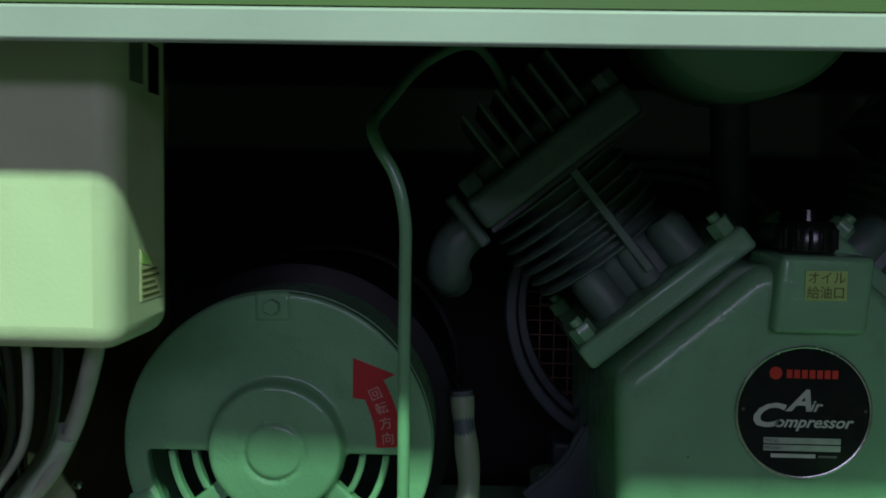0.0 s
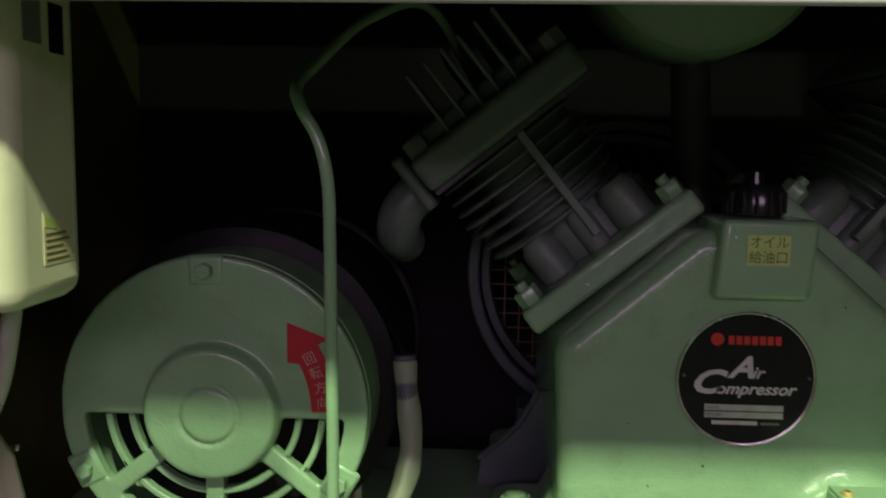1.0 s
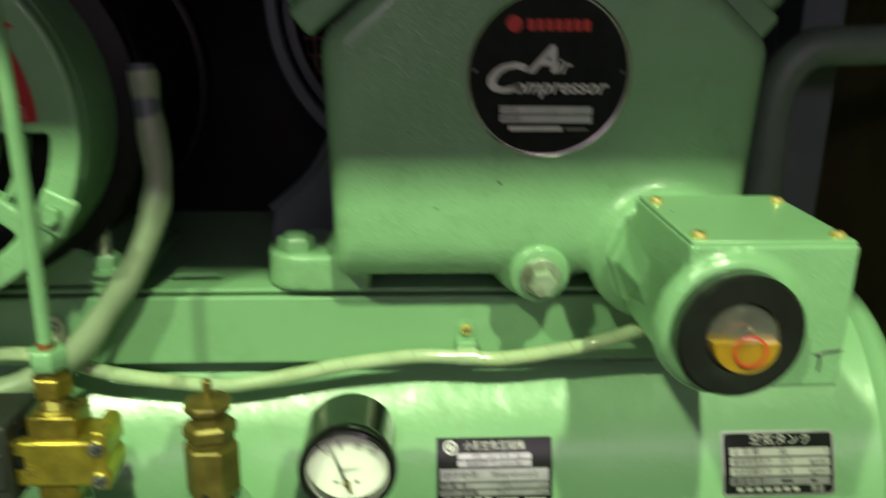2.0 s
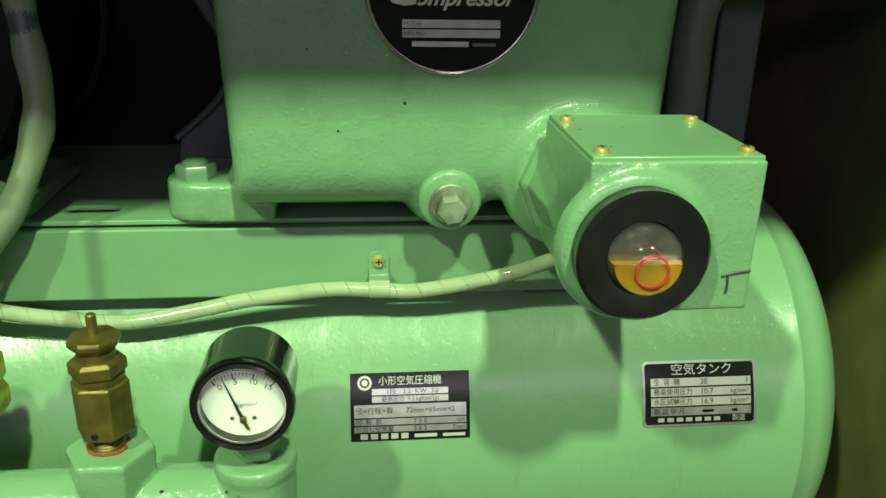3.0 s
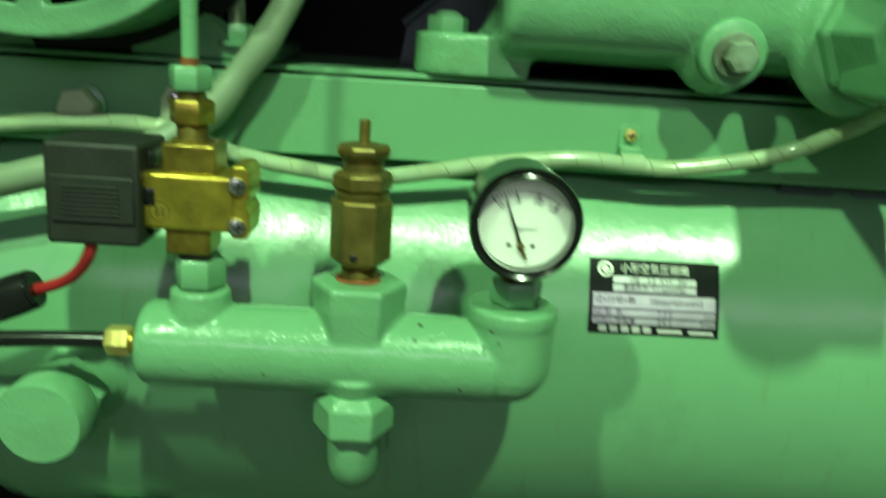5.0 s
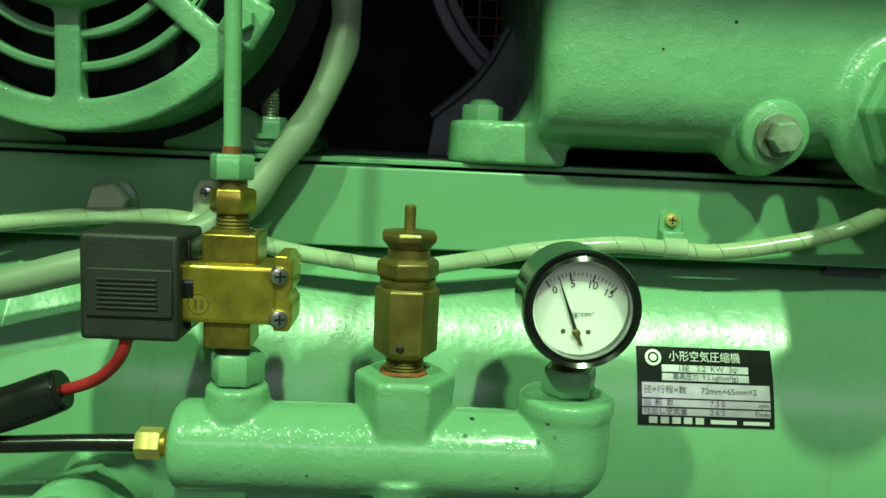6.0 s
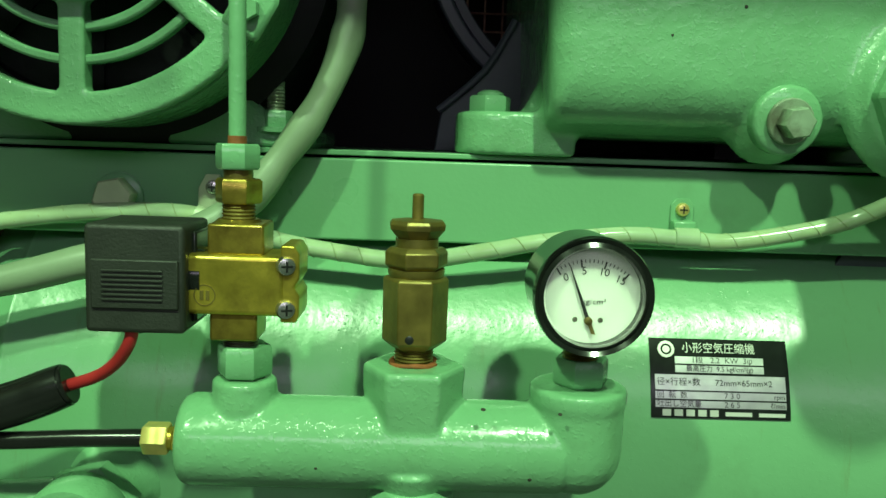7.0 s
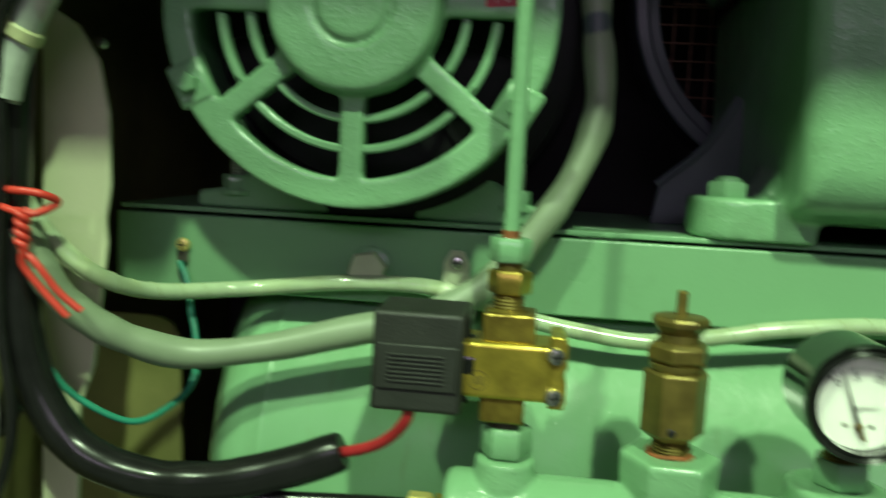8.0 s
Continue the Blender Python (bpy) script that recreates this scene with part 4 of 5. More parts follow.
for sx in (-1, 1):
    foot = part("foot", outline_prism([[(MX + sx * 0.025, DECK), (MX + sx * 0.108, DECK), (MX + sx * 0.108, DECK + 0.010), (MX + sx * 0.088, DECK + 0.013), (MX + sx * 0.06, 0.505), (MX + sx * 0.025, 0.49)][::sx]], facing(0, 0.70, 0), 0.100), CAST, motor, bevel=0.003)
    x = MX + sx * 0.0845
    part("nut", hexagon((x, 0.607, DECK + 0.010), (x, 0.607, DECK + 0.0205), 0.0165, 15), CAST_SHINY, foot)
    part("washer", rod((x, 0.607, DECK + 0.0085), (x, 0.607, DECK + 0.0112), 0.0115, 24), CAST, foot)
    part("stud", thread((x, 0.607, DECK + 0.018), (x, 0.607, DECK + 0.044), 0.0052, 0.0018), CHROMEPAINT, foot)

# ---- fittings in front of the tank ----
Y = 0.487
mani = thing("manifold", (0.045, Y, 0.266), "green painted cast pipe manifold in front of the tank", "manifold")
bm = lathe([(0.0168, 0), (0.0192, 0.0018), (0.0202, 0.005), (0.0202, 0.165)], axis((-0.0455, Y, 0.341), (0.2, Y, 0.341)), 40)
lathe([(0.0202 * math.sin(radians(a)), 0.341 - 0.0202 * math.cos(radians(a))) for a in (2, 15, 30, 45, 60, 75, 90)] + [(0.0204, 0.360), (0.0214, 0.364), (0.0214, 0.369), (0.0198, 0.3702)], Matrix.Translation((0.1272, Y, 0)), 40, bm)
lathe([(0.0145, -0.012), (0.0148, 0.004), (0.0138, 0.011), (0.0138, 0.0135), (0.0125, 0.0150)], axis((-0.0187, Y, 0.3545), (-0.0187, Y, 0.4)), 36, bm)
lathe([(0.0175, 0.330), (0.0190, 0.341), (0.0222, 0.366), (0.0226, 0.3755), (0.0218, 0.3775)], Matrix.Translation((0.0548, Y, 0)), 6, bm)
lathe([(0.0175, 0), (0.0130, 0.010), (0.0105, 0.020)], axis((0.0548, Y - 0.004, 0.332), (0.0548, Y - 0.006, 0.28)), 28, bm)
run = casting("body", bm, CAST_SHINY, mani, 0.0011, 4, "cast pipe body with three branches")
part("union_nut", lathe([(0.0150, 0), (0.0195, 0.005), (0.0195, 0.019), (0.0160, 0.022)], axis((0.0548, Y - 0.005, 0.3245), (0.0548, Y - 0.004, 0.2)), 6), CAST_SHINY, mani, bevel=0.001, smooth=25)
part("down_pipe", cable([(0.0548, Y - 0.003, 0.306), (0.0548, Y - 0.002, 0.293), (0.0548, Y + 0.003, 0.2815), (0.0548, Y + 0.018, 0.275), (0.0548, 0.556, 0.2745)], 0.0125, 24), CAST_SHINY, mani)
part("tank_nut", hexagon((0.0548, 0.532, 0.2745), (0.0548, 0.553, 0.2745), 0.032, 30), CAST_SHINY, mani)

# safety valve
SX = 0.0545
valve = thing("safety_valve", (SX, Y, 0.377), "brown tarnished brass safety valve with a pull stem", "safety valve")
part("sealant", cable([(SX + 0.0094 * math.cos(a), Y + 0.0094 * math.sin(a), 0.3780 + 0.0006 * math.sin(3 * a)) for a in (0.3, 1.2, 2.1, 3.0, 3.6, 4.2, 4.8, 5.4, 6.0)], 0.0013, 8, wobble=0.6), RUST, valve, "orange thread sealant")
part("thread", thread((SX, Y, 0.3775), (SX, Y, 0.3850), 0.0086, 0.0013), BRONZE, valve)
part("body", lathe([(0.0095, 0.3845), (0.0142, 0.3880), (0.0143, 0.4150), (0.0128, 0.4162)], Matrix.Translation((SX, Y, 0)), 6), BRONZE, valve, bevel=0.0006, smooth=25)
part("collar", lathe([(0.0115, 0.416), (0.0122, 0.4172), (0.0122, 0.4195)], Matrix.Translation((SX, Y, 0)), 28), BRONZE, valve)
part("lock_nut", lathe([(0.0120, 0.4194), (0.0138, 0.4212), (0.0138, 0.4268), (0.0115, 0.4288)], Matrix.Translation((SX, Y, 0)) @ Matrix.Rotation(0.2, 4, "Z"), 6), BRONZE, valve, bevel=0.0005, smooth=25)
part("neck", lathe([(0.0092, 0.4285), (0.0092, 0.4325)], Matrix.Translation((SX, Y, 0)), 24), BRONZE, valve)
part("cap", lathe([(0.0085, 0.4318), (0.0125, 0.4365), (0.0128, 0.4385), (0.0118, 0.4402), (0.004, 0.4408)], Matrix.Translation((SX, Y, 0)) @ Matrix.Rotation(0.45, 4, "Z"), 8), BRONZE, valve, bevel=0.0004, smooth=25)
part("stem", rod((SX, Y, 0.440), (SX, Y, 0.4515), 0.0025, 16, chamfer=0.0007), BRONZE, valve)
part("vent_hole", lathe([(0.0019, 0), (0.0016, 0.0002)], facing(SX - 0.002, Y - 0.0124, 0.3905), 14), INK, valve)

# pressure gauge
PX, PZ, PY = 0.1262, 0.4140, 0.4575
gauge = thing("pressure_gauge", (PX, 0.485, 0.370), "black round pressure gauge with a white dial", "pressure gauge")
part("neck_nut", hexagon((0.129 - 0.0015, 0.485, 0.3712), (0.129 - 0.0015, 0.485, 0.3830), 0.0215, 8), CAST_SHINY, gauge, "green painted neck nut")
part("neck_thread", thread((PX + 0.0005, 0.484, 0.3825), (PX + 0.0005, 0.484, 0.396), 0.0078, 0.0014), BRONZE, gauge)
part("case", lathe([(0.0202, 0.0100), (0.0204, 0.0012), (0.0222, 0.0022), (0.0240, 0.0010), (0.0246, 0.003), (0.0246, 0.007), (0.0238, 0.0085), (0.0236, 0.039), (0.0215, 0.042)],
                   axis((PX, PY - 0.0005, PZ), (PX, 0.6, PZ)), 64), BLACK, gauge, "black enamelled case")
GM = facing(PX, PY + 0.0085, PZ) @ Matrix.Diagonal((0.95, 0.95, 1, 1))
face_ob = part("dial", lathe([(0.0212, 0), (0.0212, 0.0003)], GM, 64), DIAL, gauge, "white dial with black figures")


def on_dial(x, y, lift=0.0006):
    return GM @ Matrix.Translation((x, y, lift))


for s, x, y in (("0", -0.0113, 0.0072), ("5", -0.0036, 0.0102), ("10", 0.0050, 0.0098), ("15", 0.0122, 0.0066)):
    part("writing", moved(writing(s, 0.0048), on_dial(x, y) @ Matrix.Rotation(-0.35 * x / 0.012, 4, "Z")), INK, face_ob)
part("writing", moved(writing("kg/cm²", 0.0036, stretch=1.1), on_dial(0.0012, -0.0030)), INK, face_ob)
PIV = (-0.0010, -0.0112)
for k in range(19):
    a = radians(123 - 72 * k / 18)
    r0, r1 = (0.0232 if k % 6 == 0 else 0.0250), 0.0266
    p, q = [(PIV[0] + r * math.cos(a), PIV[1] + r * math.sin(a)) for r in (r0, r1)]
    wd = 0.00035 if k % 6 == 0 else 0.00018
    d = Vector((q[1] - p[1], p[0] - q[0])).normalized() * wd
    part("tick", outline_prism([[(p[0] - d.x, p[1] - d.y), (p[0] + d.x, p[1] + d.y), (q[0] + d.x, q[1] + d.y), (q[0] - d.x, q[1] - d.y)]], on_dial(0, 0, 0.0004), 0.0001), INK, face_ob)
tip = (-0.0100, 0.0128)
d = Vector((tip[1] - PIV[1], PIV[0] - tip[0])).normalized()
tail = (PIV[0] + 0.0025, PIV[1] - 0.0055)
part("needle", outline_prism([[(PIV[0] - d.x * 0.0009, PIV[1] - d.y * 0.0009), (tail[0] - d.x * 0.0006, tail[1]), (tail[0] + d.x * 0.0006, tail[1]), (PIV[0] + d.x * 0.0009, PIV[1] + d.y * 0.0009), (tip[0] + d.x * 0.0002, tip[1]), (tip[0] - d.x * 0.0002, tip[1])]], on_dial(0, 0, 0.0014), 0.0002), INK, face_ob, "black needle")
part("pivot", lathe([(0.0018, 0), (0.0018, 0.0018), (0.0010, 0.0022)], on_dial(*PIV, 0.0005), 18), BRONZE, face_ob)
part("tail", outline_prism([[(PIV[0] - 0.0008, PIV[1]), (tail[0] - 0.0011, tail[1]), (tail[0] + 0.0009, tail[1] - 0.0004), (PIV[0] + 0.001, PIV[1])]], on_dial(0, 0, 0.0017), 0.0003), BRONZE, face_ob)
for sx in (-1, 1):
    part("dial_screw", lathe([(0.0012, 0), (0.0008, 0.0006)], on_dial(PIV[0] + sx * 0.0055, PIV[1] + 0.0002, 0.0003), 14), DULLSTEEL, face_ob)
lens = part("glass", lathe([(0.0206, 0), (0.0206, 0.0007)], GM @ Matrix.Translation((0, 0, 0.0068)), 48), GLASS, gauge, "clear flat glass")
lens.visible_shadow = False

# solenoid valve and its coil
VX = -0.0205
sol = thing("solenoid_valve", (VX, Y, 0.3695), "yellow brass solenoid valve with a dark grey coil", "solenoid valve")
part("lower_nut", hexagon((-0.0187, Y, 0.3705), (-0.0187, Y, 0.3840), 0.0205, 0), CAST_SHINY, sol, "green painted union nut")
part("lower_thread", thread((VX, Y, 0.383), (VX, Y, 0.3885), 0.0078, 0.0013), DULLSTEEL, sol)
part("lower_block", block((VX - 0.0108, Y - 0.0108, 0.3875), (VX + 0.0090, Y + 0.0108, 0.4000)), DARKBRASS, sol, bevel=0.0012)
part("body", block((-0.0410, Y - 0.0135, 0.3990), (0.0000, Y + 0.0135, 0.4245)), BRASS, sol, "worn yellow brass body", 0.0024, segments=3)
part("upper_block", block((VX - 0.0115, Y - 0.0115, 0.4240), (VX + 0.0118, Y + 0.0115, 0.4372)), DARKBRASS, sol, bevel=0.0012)
side = part("end_plate", outline_prism([[(-0.0015, 0.3965), (0.0050, 0.3965), (0.0062, 0.4000), (0.0062, 0.4080), (0.0040, 0.4115), (0.0062, 0.4150), (0.0062, 0.4255), (0.0040, 0.4290), (-0.0015, 0.4290)]], facing(0, Y + 0.0125, 0), 0.025), BRASS, sol, bevel=0.0008)
for z in (0.4205, 0.4022):
    for y in (Y - 0.0125, ):
        pan_screw("screw", (0.0005, y + 0.0005, z), (0.35, -1, 0), 0.0042, STEEL, side)
part("round_mark", outline_prism([arc(0, 0, 0.0045, 0, 350, 35), arc(0, 0, 0.0041, 0, 350, 35)], facing(-0.0325, Y - 0.0136, 0.4075), 0.0002), BRONZE, sol)
for k in range(2):
    part("mark", block((-0.0345 + 0.0025 * k, Y - 0.0138, 0.4055), (-0.0330 + 0.0025 * k, Y - 0.0135, 0.4095)), BRONZE, sol)
part("upper_thread", thread((VX - 0.001, Y, 0.4365), (VX - 0.001, Y, 0.4460), 0.0072, 0.0014), BRONZE, sol)
part("sealant", lathe([(0.0100, 0), (0.0085, 0.0014)], Matrix.Translation((VX - 0.001, Y, 0.4371)), 22), DARKBRASS, sol)
part("brass_nut", hexagon((VX - 0.001, Y, 0.4450), (VX - 0.001, Y, 0.4555), 0.0172, 0), DARKBRASS, sol)
part("neck", rod((VX - 0.0012, Y, 0.455), (VX - 0.0012, Y, 0.4602), 0.0062, 20), BRONZE, sol)
part("tube_nut", hexagon((VX - 0.0015, Y, 0.4592), (VX - 0.0015, Y, 0.4700), 0.0162, 0), CAST_SHINY, sol, "green painted tube nut")
coil = part("coil", block((-0.0815, 0.4725, 0.3905), (-0.0405, 0.5115, 0.4360)), COIL, sol, "dark grey moulded coil with ribbed face", 0.0022, segments=3)
part("face_band", block((-0.0785, 0.4712, 0.4010), (-0.0428, 0.4730, 0.4215)), COIL, coil, bevel=0.0006)
for k in range(7):
    z = 0.4045 + 0.0020 * k
    part("rib", block((-0.0738, 0.4704, z), (-0.0490, 0.4716, z + 0.0009)), COIL, coil, bevel=0.0002)
part("collar", rod((-0.0405, 0.4895, 0.4125), (-0.036, 0.4895, 0.4125), 0.0118, 24), BLACK, coil)
part("edge_step", block((-0.0412, 0.4835, 0.3935), (-0.0385, 0.5105, 0.4325)), BLACK, coil, bevel=0.001)
part("grommet", lathe([(0.0062, 0), (0.0056, 0.003)], axis((-0.0665, 0.488, 0.3912), (-0.0675, 0.488, 0.38)), 18), BLACK, coil)

# copper control tube, painted over
tube = thing("control_tube", (VX, Y, 0.469), "thin green painted control tube rising from the solenoid valve", "tube")
part("tube", cable([(-0.0259, 0.503, 0.4700), (-0.0259, 0.503, 0.52), (-0.0260, 0.502, 0.58), (-0.0262, 0.498, 0.64), (-0.0260, 0.492, 0.70), (-0.0262, Y, 0.7325), (-0.0320, Y + 0.001, 0.757), (-0.0425, Y + 0.004, 0.775), (-0.0475, Y + 0.015, 0.788), (-0.043, Y + 0.045, 0.803), (-0.018, 0.60, 0.843), (0.02, 0.66, 0.86), (0.06, 0.70, 0.80)], 0.0038, 16), CAST_SHINY, tube)
part("rust_collar", rod((-0.0259, 0.503, 0.4690), (-0.0259, 0.503, 0.4728), 0.0042, 16), RUST, tube, "rusty bare end")

# brass fitting and black air line
line = thing("air_line", (-0.056, Y, 0.341), "black plastic air line with a brass push fitting", "hose")
part("fitting_nut", hexagon((-0.0625, Y, 0.3405), (-0.0515, Y, 0.3405), 0.0125, 0), GOLD, line, "bright brass nut")
part("fitting_thread", rod((-0.052, Y, 0.3405), (-0.044, Y, 0.3405), 0.0052, 18), BRASS, line)
part("fitting_hex", hexagon((-0.0495, Y, 0.3405), (-0.0462, Y, 0.3405), 0.0125, 20), BRASS, line)
part("line", cable([(-0.060, Y, 0.3405), (-0.09, Y, 0.3395), (-0.13, Y, 0.3375), (-0.172, Y, 0.3385), (-0.205, Y, 0.3470), (-0.236, Y, 0.3655), (-0.256, Y - 0.002, 0.392), (-0.262, Y - 0.003, 0.44), (-0.259, Y - 0.003, 0.50), (-0.255, Y - 0.006, 0.56), (-0.245, 0.455, 0.62), (-0.235, 0.425, 0.68)], 0.0040, 16), RUBBER, line)

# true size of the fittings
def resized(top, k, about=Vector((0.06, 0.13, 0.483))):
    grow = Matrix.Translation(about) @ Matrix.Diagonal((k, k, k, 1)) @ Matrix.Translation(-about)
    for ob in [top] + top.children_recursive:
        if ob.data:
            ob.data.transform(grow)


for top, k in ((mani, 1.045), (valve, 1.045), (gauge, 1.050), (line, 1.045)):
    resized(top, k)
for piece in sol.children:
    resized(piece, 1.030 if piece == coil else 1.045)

# stop valve at the tank's lower corner
stop = thing("stop_valve", (-0.104, 0.53, 0.287), "green painted round stop valve on the tank", "valve")
part("boss", lathe([(0.028, 0), (0.023, 0.008), (0.019, 0.016), (0.019, 0.03)], axis((-0.102, 0.560, 0.288), (-0.104, 0.5, 0.287)), 36), CAST, stop)
part("nut", hexagon((-0.1028, 0.537, 0.2876), (-0.1035, 0.522, 0.2873), 0.041, 14), CAST, stop)
part("cap", lathe([(0.0215, 0), (0.0230, 0.002), (0.0230, 0.018), (0.0212, 0.0215), (0.010, 0.022)], axis((-0.1035, 0.522, 0.2873), (-0.1045, 0.48, 0.2868)), 36), CAST, stop)
part("side_port", cable([(-0.12, 0.535, 0.288), (-0.15, 0.533, 0.286), (-0.19, 0.532, 0.284)], 0.0125, 20), CAST, stop)

# ---- cables ----
wrapc = thing("spiral_wrapped_cable", (0.0, 0.578, 0.418), "cable in yellowed clear spiral wrap clipped along the base frame", "cable")
PTS = [(-0.272, 0.505, 0.475), (-0.2574, 0.511, 0.4515), (-0.2369, 0.5195, 0.4334), (-0.222, 0.550, 0.4225), (-0.185, 0.581, 0.4215), (-0.122, 0.580, 0.4298), (-0.076, 0.580, 0.4310), (-0.050, 0.579, 0.4265), (-0.022, 0.578, 0.4180), (0.014, 0.578, 0.4120), (0.051, 0.578, 0.4090), (0.094, 0.579, 0.4158), (0.121, 0.580, 0.4210), (0.167, 0.581, 0.4262), (0.200, 0.581, 0.4250), (0.224, 0.580, 0.4245), (0.26, 0.578, 0.431), (0.288, 0.574, 0.4395), (0.312, 0.560, 0.4560), (0.325, 0.54, 0.472)]
part("cable", cable(PTS, 0.0047, 14), WRAP, wrapc)
fine = smooth_line(PTS, 60)
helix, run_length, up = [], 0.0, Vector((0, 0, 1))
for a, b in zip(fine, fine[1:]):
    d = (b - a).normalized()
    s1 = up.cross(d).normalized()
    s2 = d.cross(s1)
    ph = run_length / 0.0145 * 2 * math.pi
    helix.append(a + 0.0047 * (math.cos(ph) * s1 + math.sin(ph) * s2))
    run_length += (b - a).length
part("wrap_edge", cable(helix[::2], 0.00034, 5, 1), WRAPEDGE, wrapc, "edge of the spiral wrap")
clip = thing("cable_clip", (0.2, 0.589, 0.425), "painted metal cable clip with a brass-coloured screw", "clip", "cable clips")
part("strap", outline_prism([[(0.1935, 0.4330), (0.1935, 0.443), (0.1965, 0.4465), (0.2035, 0.4465), (0.2065, 0.443), (0.2065, 0.4330)]], facing(0, 0.5918, 0), 0.0012), PAINT, clip, bevel=0.0004)
part("loop", lathe([(0.0052, 0), (0.0056, 0.0004), (0.0056, 0.0126), (0.0052, 0.013)], axis((0.1935, 0.581, 0.4258), (0.3, 0.581, 0.4250)), 20), WRAP, clip)
part("tab", block((0.1937, 0.583, 0.4285), (0.2063, 0.5915, 0.4345)), PAINT, clip, bevel=0.001)
pan_screw("screw", (0.2, 0.5906, 0.4405), (0, -1, 0), 0.0038, GOLD, clip)
clip = thing("cable_clip", (-0.059, 0.589, 0.43), "milky plastic cable clip with a screw", "clip", "cable clips")
part("strap", outline_prism([[(-0.0675, 0.4240), (-0.0665, 0.444), (-0.0625, 0.4515), (-0.0550, 0.4515), (-0.0515, 0.444), (-0.0500, 0.4240)]], facing(0, 0.5918, 0), 0.0022), PLASTICCLIP, clip, bevel=0.0006)
part("loop", lathe([(0.0053, 0), (0.0058, 0.0004), (0.0058, 0.0136), (0.0053, 0.014)], axis((-0.066, 0.5795, 0.4302), (0.1, 0.5785, 0.36)), 20), PLASTICCLIP, clip)
pan_screw("screw", (-0.0585, 0.5896, 0.4445), (0, -1, 0), 0.0040, STEEL, clip)

hose = thing("grey_conduit", (0.0, 0.58, 0.45), "grey-green taped flexible conduit with a wire in its end", "conduit")
part("conduit", cable([(0.0095, 0.594, 0.602), (0.0110, 0.592, 0.585), (0.0135, 0.589, 0.565), (0.0155, 0.586, 0.545), (0.0140, 0.582, 0.527), (0.0070, 0.578, 0.505), (-0.0040, 0.575, 0.483), (-0.0190, 0.571, 0.461), (-0.0340, 0.567, 0.441), (-0.058, 0.562, 0.424), (-0.090, 0.555, 0.4135), (-0.117, 0.551, 0.4065), (-0.155, 0.548, 0.3965), (-0.196, 0.538, 0.3917), (-0.223, 0.524, 0.4004), (-0.241, 0.5115, 0.4138), (-0.256, 0.504, 0.4316), (-0.268, 0.500, 0.46)], 0.0083, 18, wobble=0.16), GREYHOSE, hose, smooth=70)
part("sleeve_end", cable([(0.0092, 0.5945, 0.606), (0.0096, 0.5940, 0.600), (0.0112, 0.5915, 0.583), (0.0128, 0.5895, 0.570)], 0.0078, 18), GUARD, hose, "clear sleeve end")
part("wire", cable([(0.0092, 0.594, 0.602), (0.0050, 0.600, 0.612), (-0.003, 0.612, 0.620), (-0.010, 0.63, 0.632), (-0.012, 0.66, 0.63)], 0.0022, 10), RUBBER, hose)

bundle = thing("black_cable", (-0.268, 0.5, 0.45), "thick black taped cable hanging from the control box", "cable")
part("taped_cable", cable([(-0.104, 0.505, 0.3575), (-0.13, 0.503, 0.3475), (-0.165, 0.500, 0.3385), (-0.205, 0.500, 0.3370), (-0.240, 0.500, 0.350), (-0.262, 0.500, 0.383), (-0.271, 0.5, 0.43), (-0.2745, 0.5, 0.47), (-0.2735, 0.5, 0.515), (-0.270, 0.497, 0.56), (-0.263, 0.47, 0.62), (-0.255, 0.425, 0.68)], 0.0100, 18, wobble=0.1), RUBBER, bundle, smooth=70)
part("red_sleeve", cable([(-0.067, 0.488, 0.3900), (-0.0695, 0.489, 0.3815), (-0.0765, 0.493, 0.3720), (-0.088, 0.499, 0.3635), (-0.108, 0.506, 0.3555)], 0.0028, 16), REDSLEEVE, bundle, "red silicone sleeve")
part("sleeve_lip", lathe([(0.0088, 0), (0.0094, 0.0006), (0.0094, 0.004)], axis((-0.102, 0.5052, 0.3582), (-0.115, 0.504, 0.3530)), 20), RUBBER, bundle)
part("second_cable", cable([(-0.35, 0.52, 0.330), (-0.30, 0.51, 0.345), (-0.275, 0.505, 0.375), (-0.283, 0.507, 0.43), (-0.286, 0.507, 0.50), (-0.283, 0.49, 0.58), (-0.27, 0.43, 0.68)], 0.0070, 14), RUBBER, bundle)

TIEMOVE = Matrix.Translation((0.009, -0.003, 0.003))
tie = thing("red_wire_tie", (-0.265, 0.488, 0.47), "twisted red wire tying the cables together", "wire")
part("loop", moved(cable([(-0.285, 0.500, 0.474), (-0.272, 0.488, 0.4755), (-0.2585, 0.489, 0.4745), (-0.2545, 0.497, 0.470), (-0.262, 0.488, 0.4645), (-0.274, 0.487, 0.4665), (-0.287, 0.496, 0.469)], 0.0019, 10), TIEMOVE), REDWIRE, tie)
for k in (0, 1):
    pts = [(-0.2655 + 0.0022 * math.cos(i * 1.5 + math.pi * k), 0.486 + 0.0022 * math.sin(i * 1.5 + math.pi * k), 0.4665 - 0.0022 * i) for i in range(9)]
    ends = [(-0.259, 0.487, 0.441), (-0.250, 0.490, 0.428), (-0.240, 0.493, 0.4185)] if k else [(-0.266, 0.487, 0.440), (-0.258, 0.490, 0.428), (-0.247, 0.493, 0.4150)]
    part("strand", moved(cable(pts + ends, 0.0018, 10, 5), TIEMOVE), REDWIRE, tie)

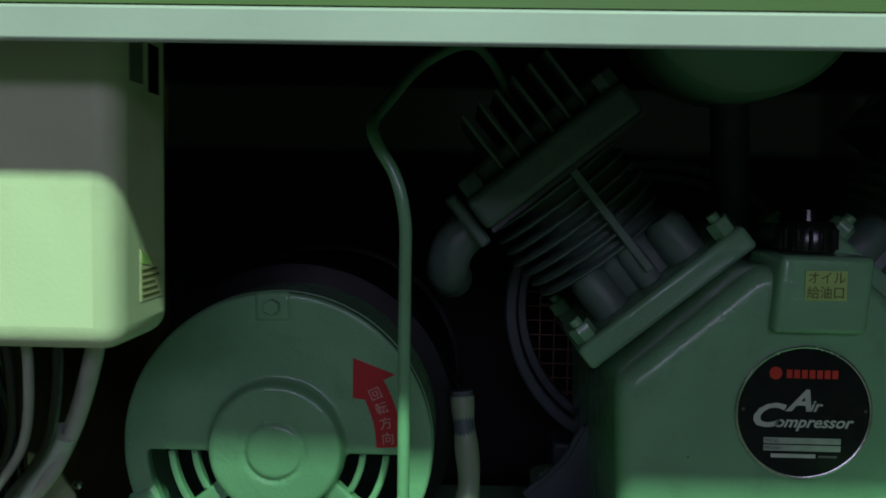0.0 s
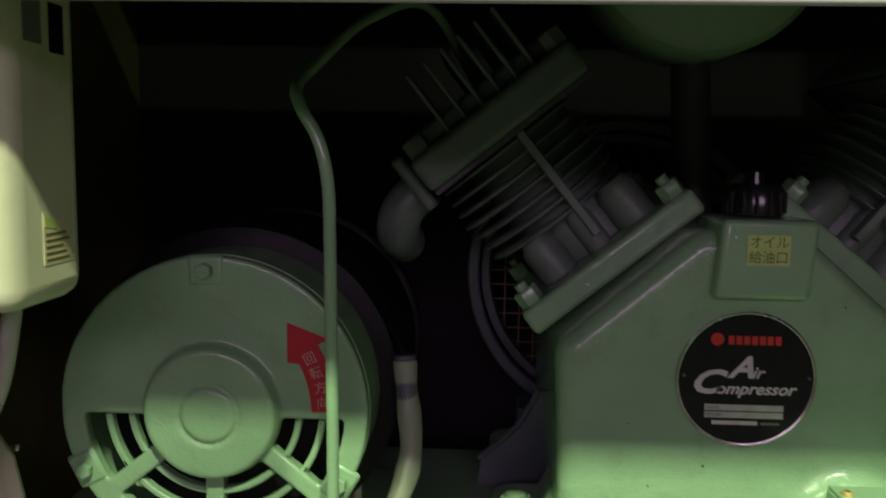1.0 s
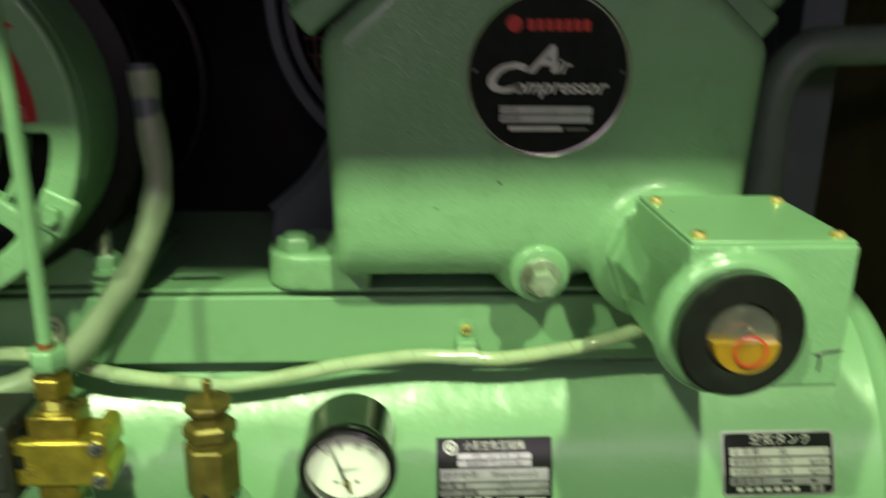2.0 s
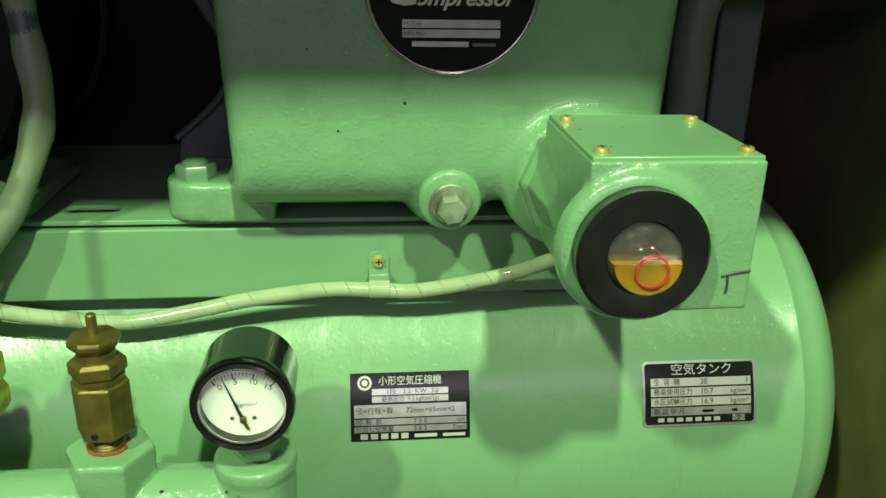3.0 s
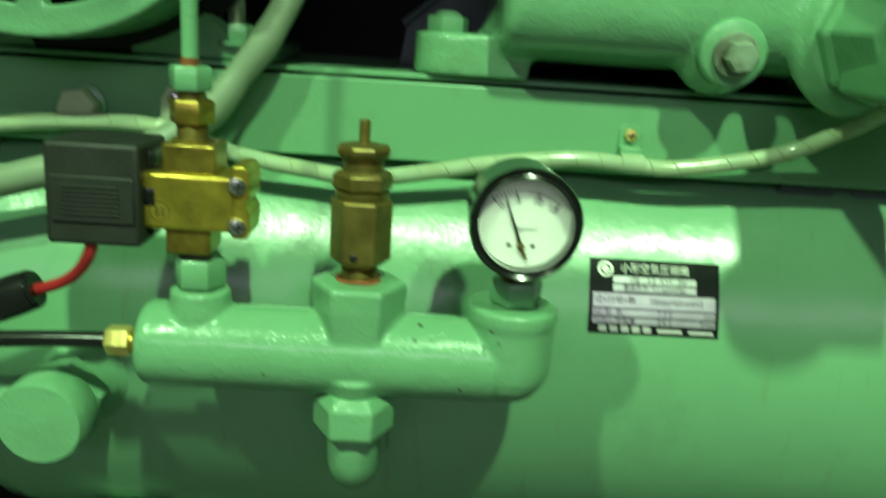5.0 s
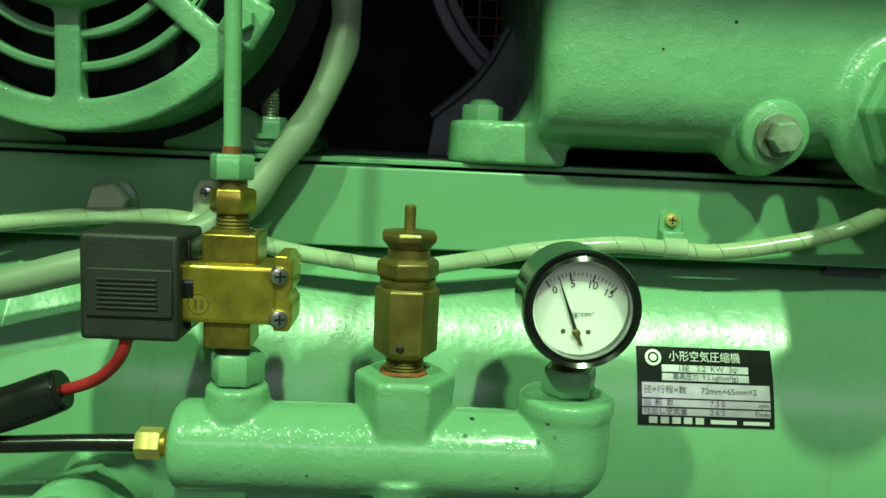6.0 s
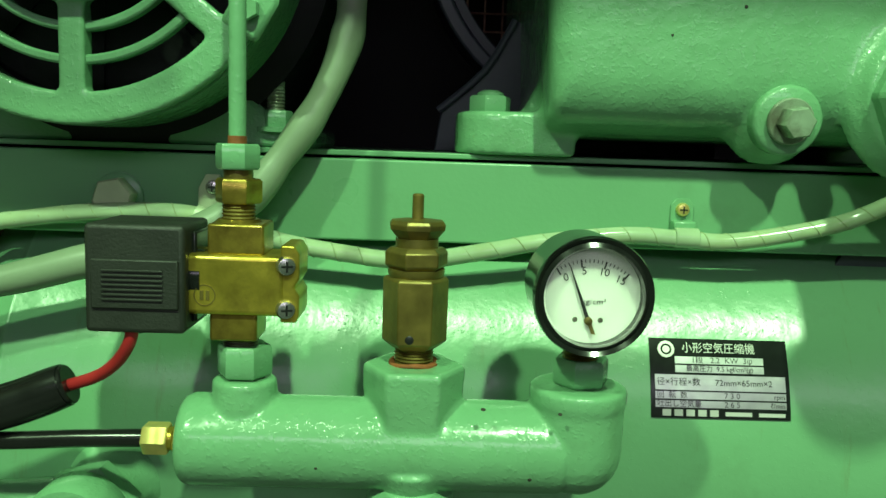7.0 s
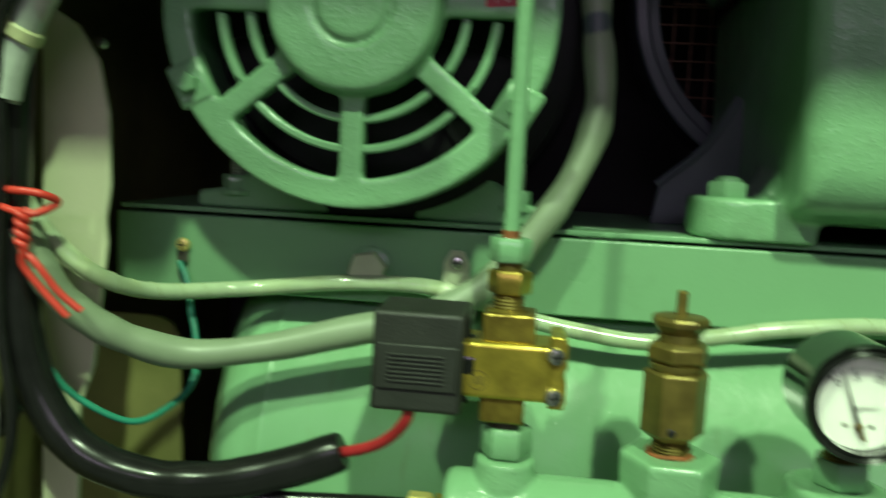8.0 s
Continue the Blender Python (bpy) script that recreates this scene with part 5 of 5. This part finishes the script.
earth = thing("earth_wire", (-0.22, 0.58, 0.42), "green earth wire with a ring terminal screwed to the base frame", "wire")
part("wire", cable([(-0.2255, 0.588, 0.434), (-0.2190, 0.584, 0.424), (-0.2120, 0.576, 0.405), (-0.2065, 0.570, 0.390), (-0.2045, 0.563, 0.370), (-0.2120, 0.548, 0.358), (-0.2250, 0.528, 0.3545), (-0.2500, 0.514, 0.372), (-0.2640, 0.508, 0.395), (-0.2720, 0.505, 0.42)], 0.0019, 10), TEAL, earth)
part("terminal", block((-0.2275, 0.5886, 0.4335), (-0.2205, 0.5912, 0.4440)), DULLSTEEL, earth, bevel=0.001)
pan_screw("screw", (-0.2235, 0.5890, 0.4445), (0, -1, 0), 0.0042, GOLD, earth)

white = thing("pale_cable", (-0.23, 0.475, 0.6), "pale grey cable from the control box into clear tubing", "cable")
part("cable", cable([(-0.183, 0.437, 0.693), (-0.1950, 0.450, 0.655), (-0.216, 0.472, 0.612), (-0.234, 0.477, 0.578), (-0.254, 0.487, 0.556), (-0.264, 0.489, 0.535), (-0.268, 0.489, 0.52)], 0.0052, 14), PALEWIRE, white)
part("clear_tubing", cable([(-0.222, 0.472, 0.605), (-0.234, 0.478, 0.588), (-0.246, 0.483, 0.572), (-0.258, 0.487, 0.553), (-0.265, 0.487, 0.535), (-0.268, 0.487, 0.522)], 0.0078, 16), CLEARTUBE, white, "greyish clear tubing")
part("cable_tie", lathe([(0.0086, 0), (0.0095, 0.001), (0.0095, 0.006), (0.0086, 0.007)], axis((-0.2565, 0.4865, 0.5555), (-0.2625, 0.4872, 0.5455)), 18), TIE, white, "yellowish cable tie")
part("tie_head", block((-0.2745, 0.478, 0.5505), (-0.2655, 0.486, 0.5575)), TIE, white, bevel=0.001)
for k, (x0, x1, mt, lb) in enumerate(((-0.206, -0.262, RUBBER, "thin black wire"), (-0.222, -0.272, PALEWIRE, "thin pale wire"), (-0.232, -0.276, RUBBER, "thin black wire"), (-0.245, -0.285, RUBBER, "thin black wire"))):
    bm = cable([(x0, 0.428 - 0.004 * k, 0.69), (x0 - 0.002, 0.436, 0.65), (x0 * 0.6 + x1 * 0.4, 0.462, 0.60), (x1, 0.475, 0.555), (x1 - 0.006, 0.485, 0.50), (x1 - 0.01, 0.488, 0.42), (x1 - 0.002, 0.485, 0.36), (x1 - 0.02, 0.49, 0.30), (x1 - 0.04, 0.50, 0.20), (x1 - 0.04, 0.52, FLOOR)], 0.0028, 10)
    tagged(part("loose_wire", bm, mt, None), lb + " hanging under the control box", "wire", "loose wires")

# small chips and specks in the paint
CHIP = material("bare_chip", (0.03, 0.03, 0.02), 0.6)


def chips(parent, spots):
    for x, y, z, nx, ny, nz, r in spots:
        part("paint_chip", lathe([(r, 0), (0.7 * r, 0.0003)], axis((x, y, z), (x + nx, y + ny, z + nz)), 7), CHIP, parent)


chips(pump, ((0.214, CF - 0.0002, 0.545, 0, -1, 0, 0.0010), (0.178, CF - 0.0002, 0.530, 0, -1, 0, 0.0007), (0.163, CF - 0.0002, 0.573, 0, -1, 0, 0.0006), (0.300, CF - 0.0002, 0.655, 0, -1, 0, 0.0007)))
chips(run, ((0.0850, Y - 0.008, 0.3596, 0, -0.4, 0.93, 0.0012), (0.1180, Y - 0.010, 0.3590, 0, -0.5, 0.87, 0.0010), (0.0150, Y - 0.0196, 0.336, 0, -1, -0.2, 0.0007), (0.1050, Y - 0.0188, 0.333, 0, -1, -0.4, 0.0010)))
chips(lid, ((0.301, 0.466, 0.5428, 0, 0, 1, 0.0008), (0.318, 0.505, 0.5428, 0, 0, 1, 0.0006), (0.2955, 0.500, 0.5428, 0, 0, 1, 0.0009)))
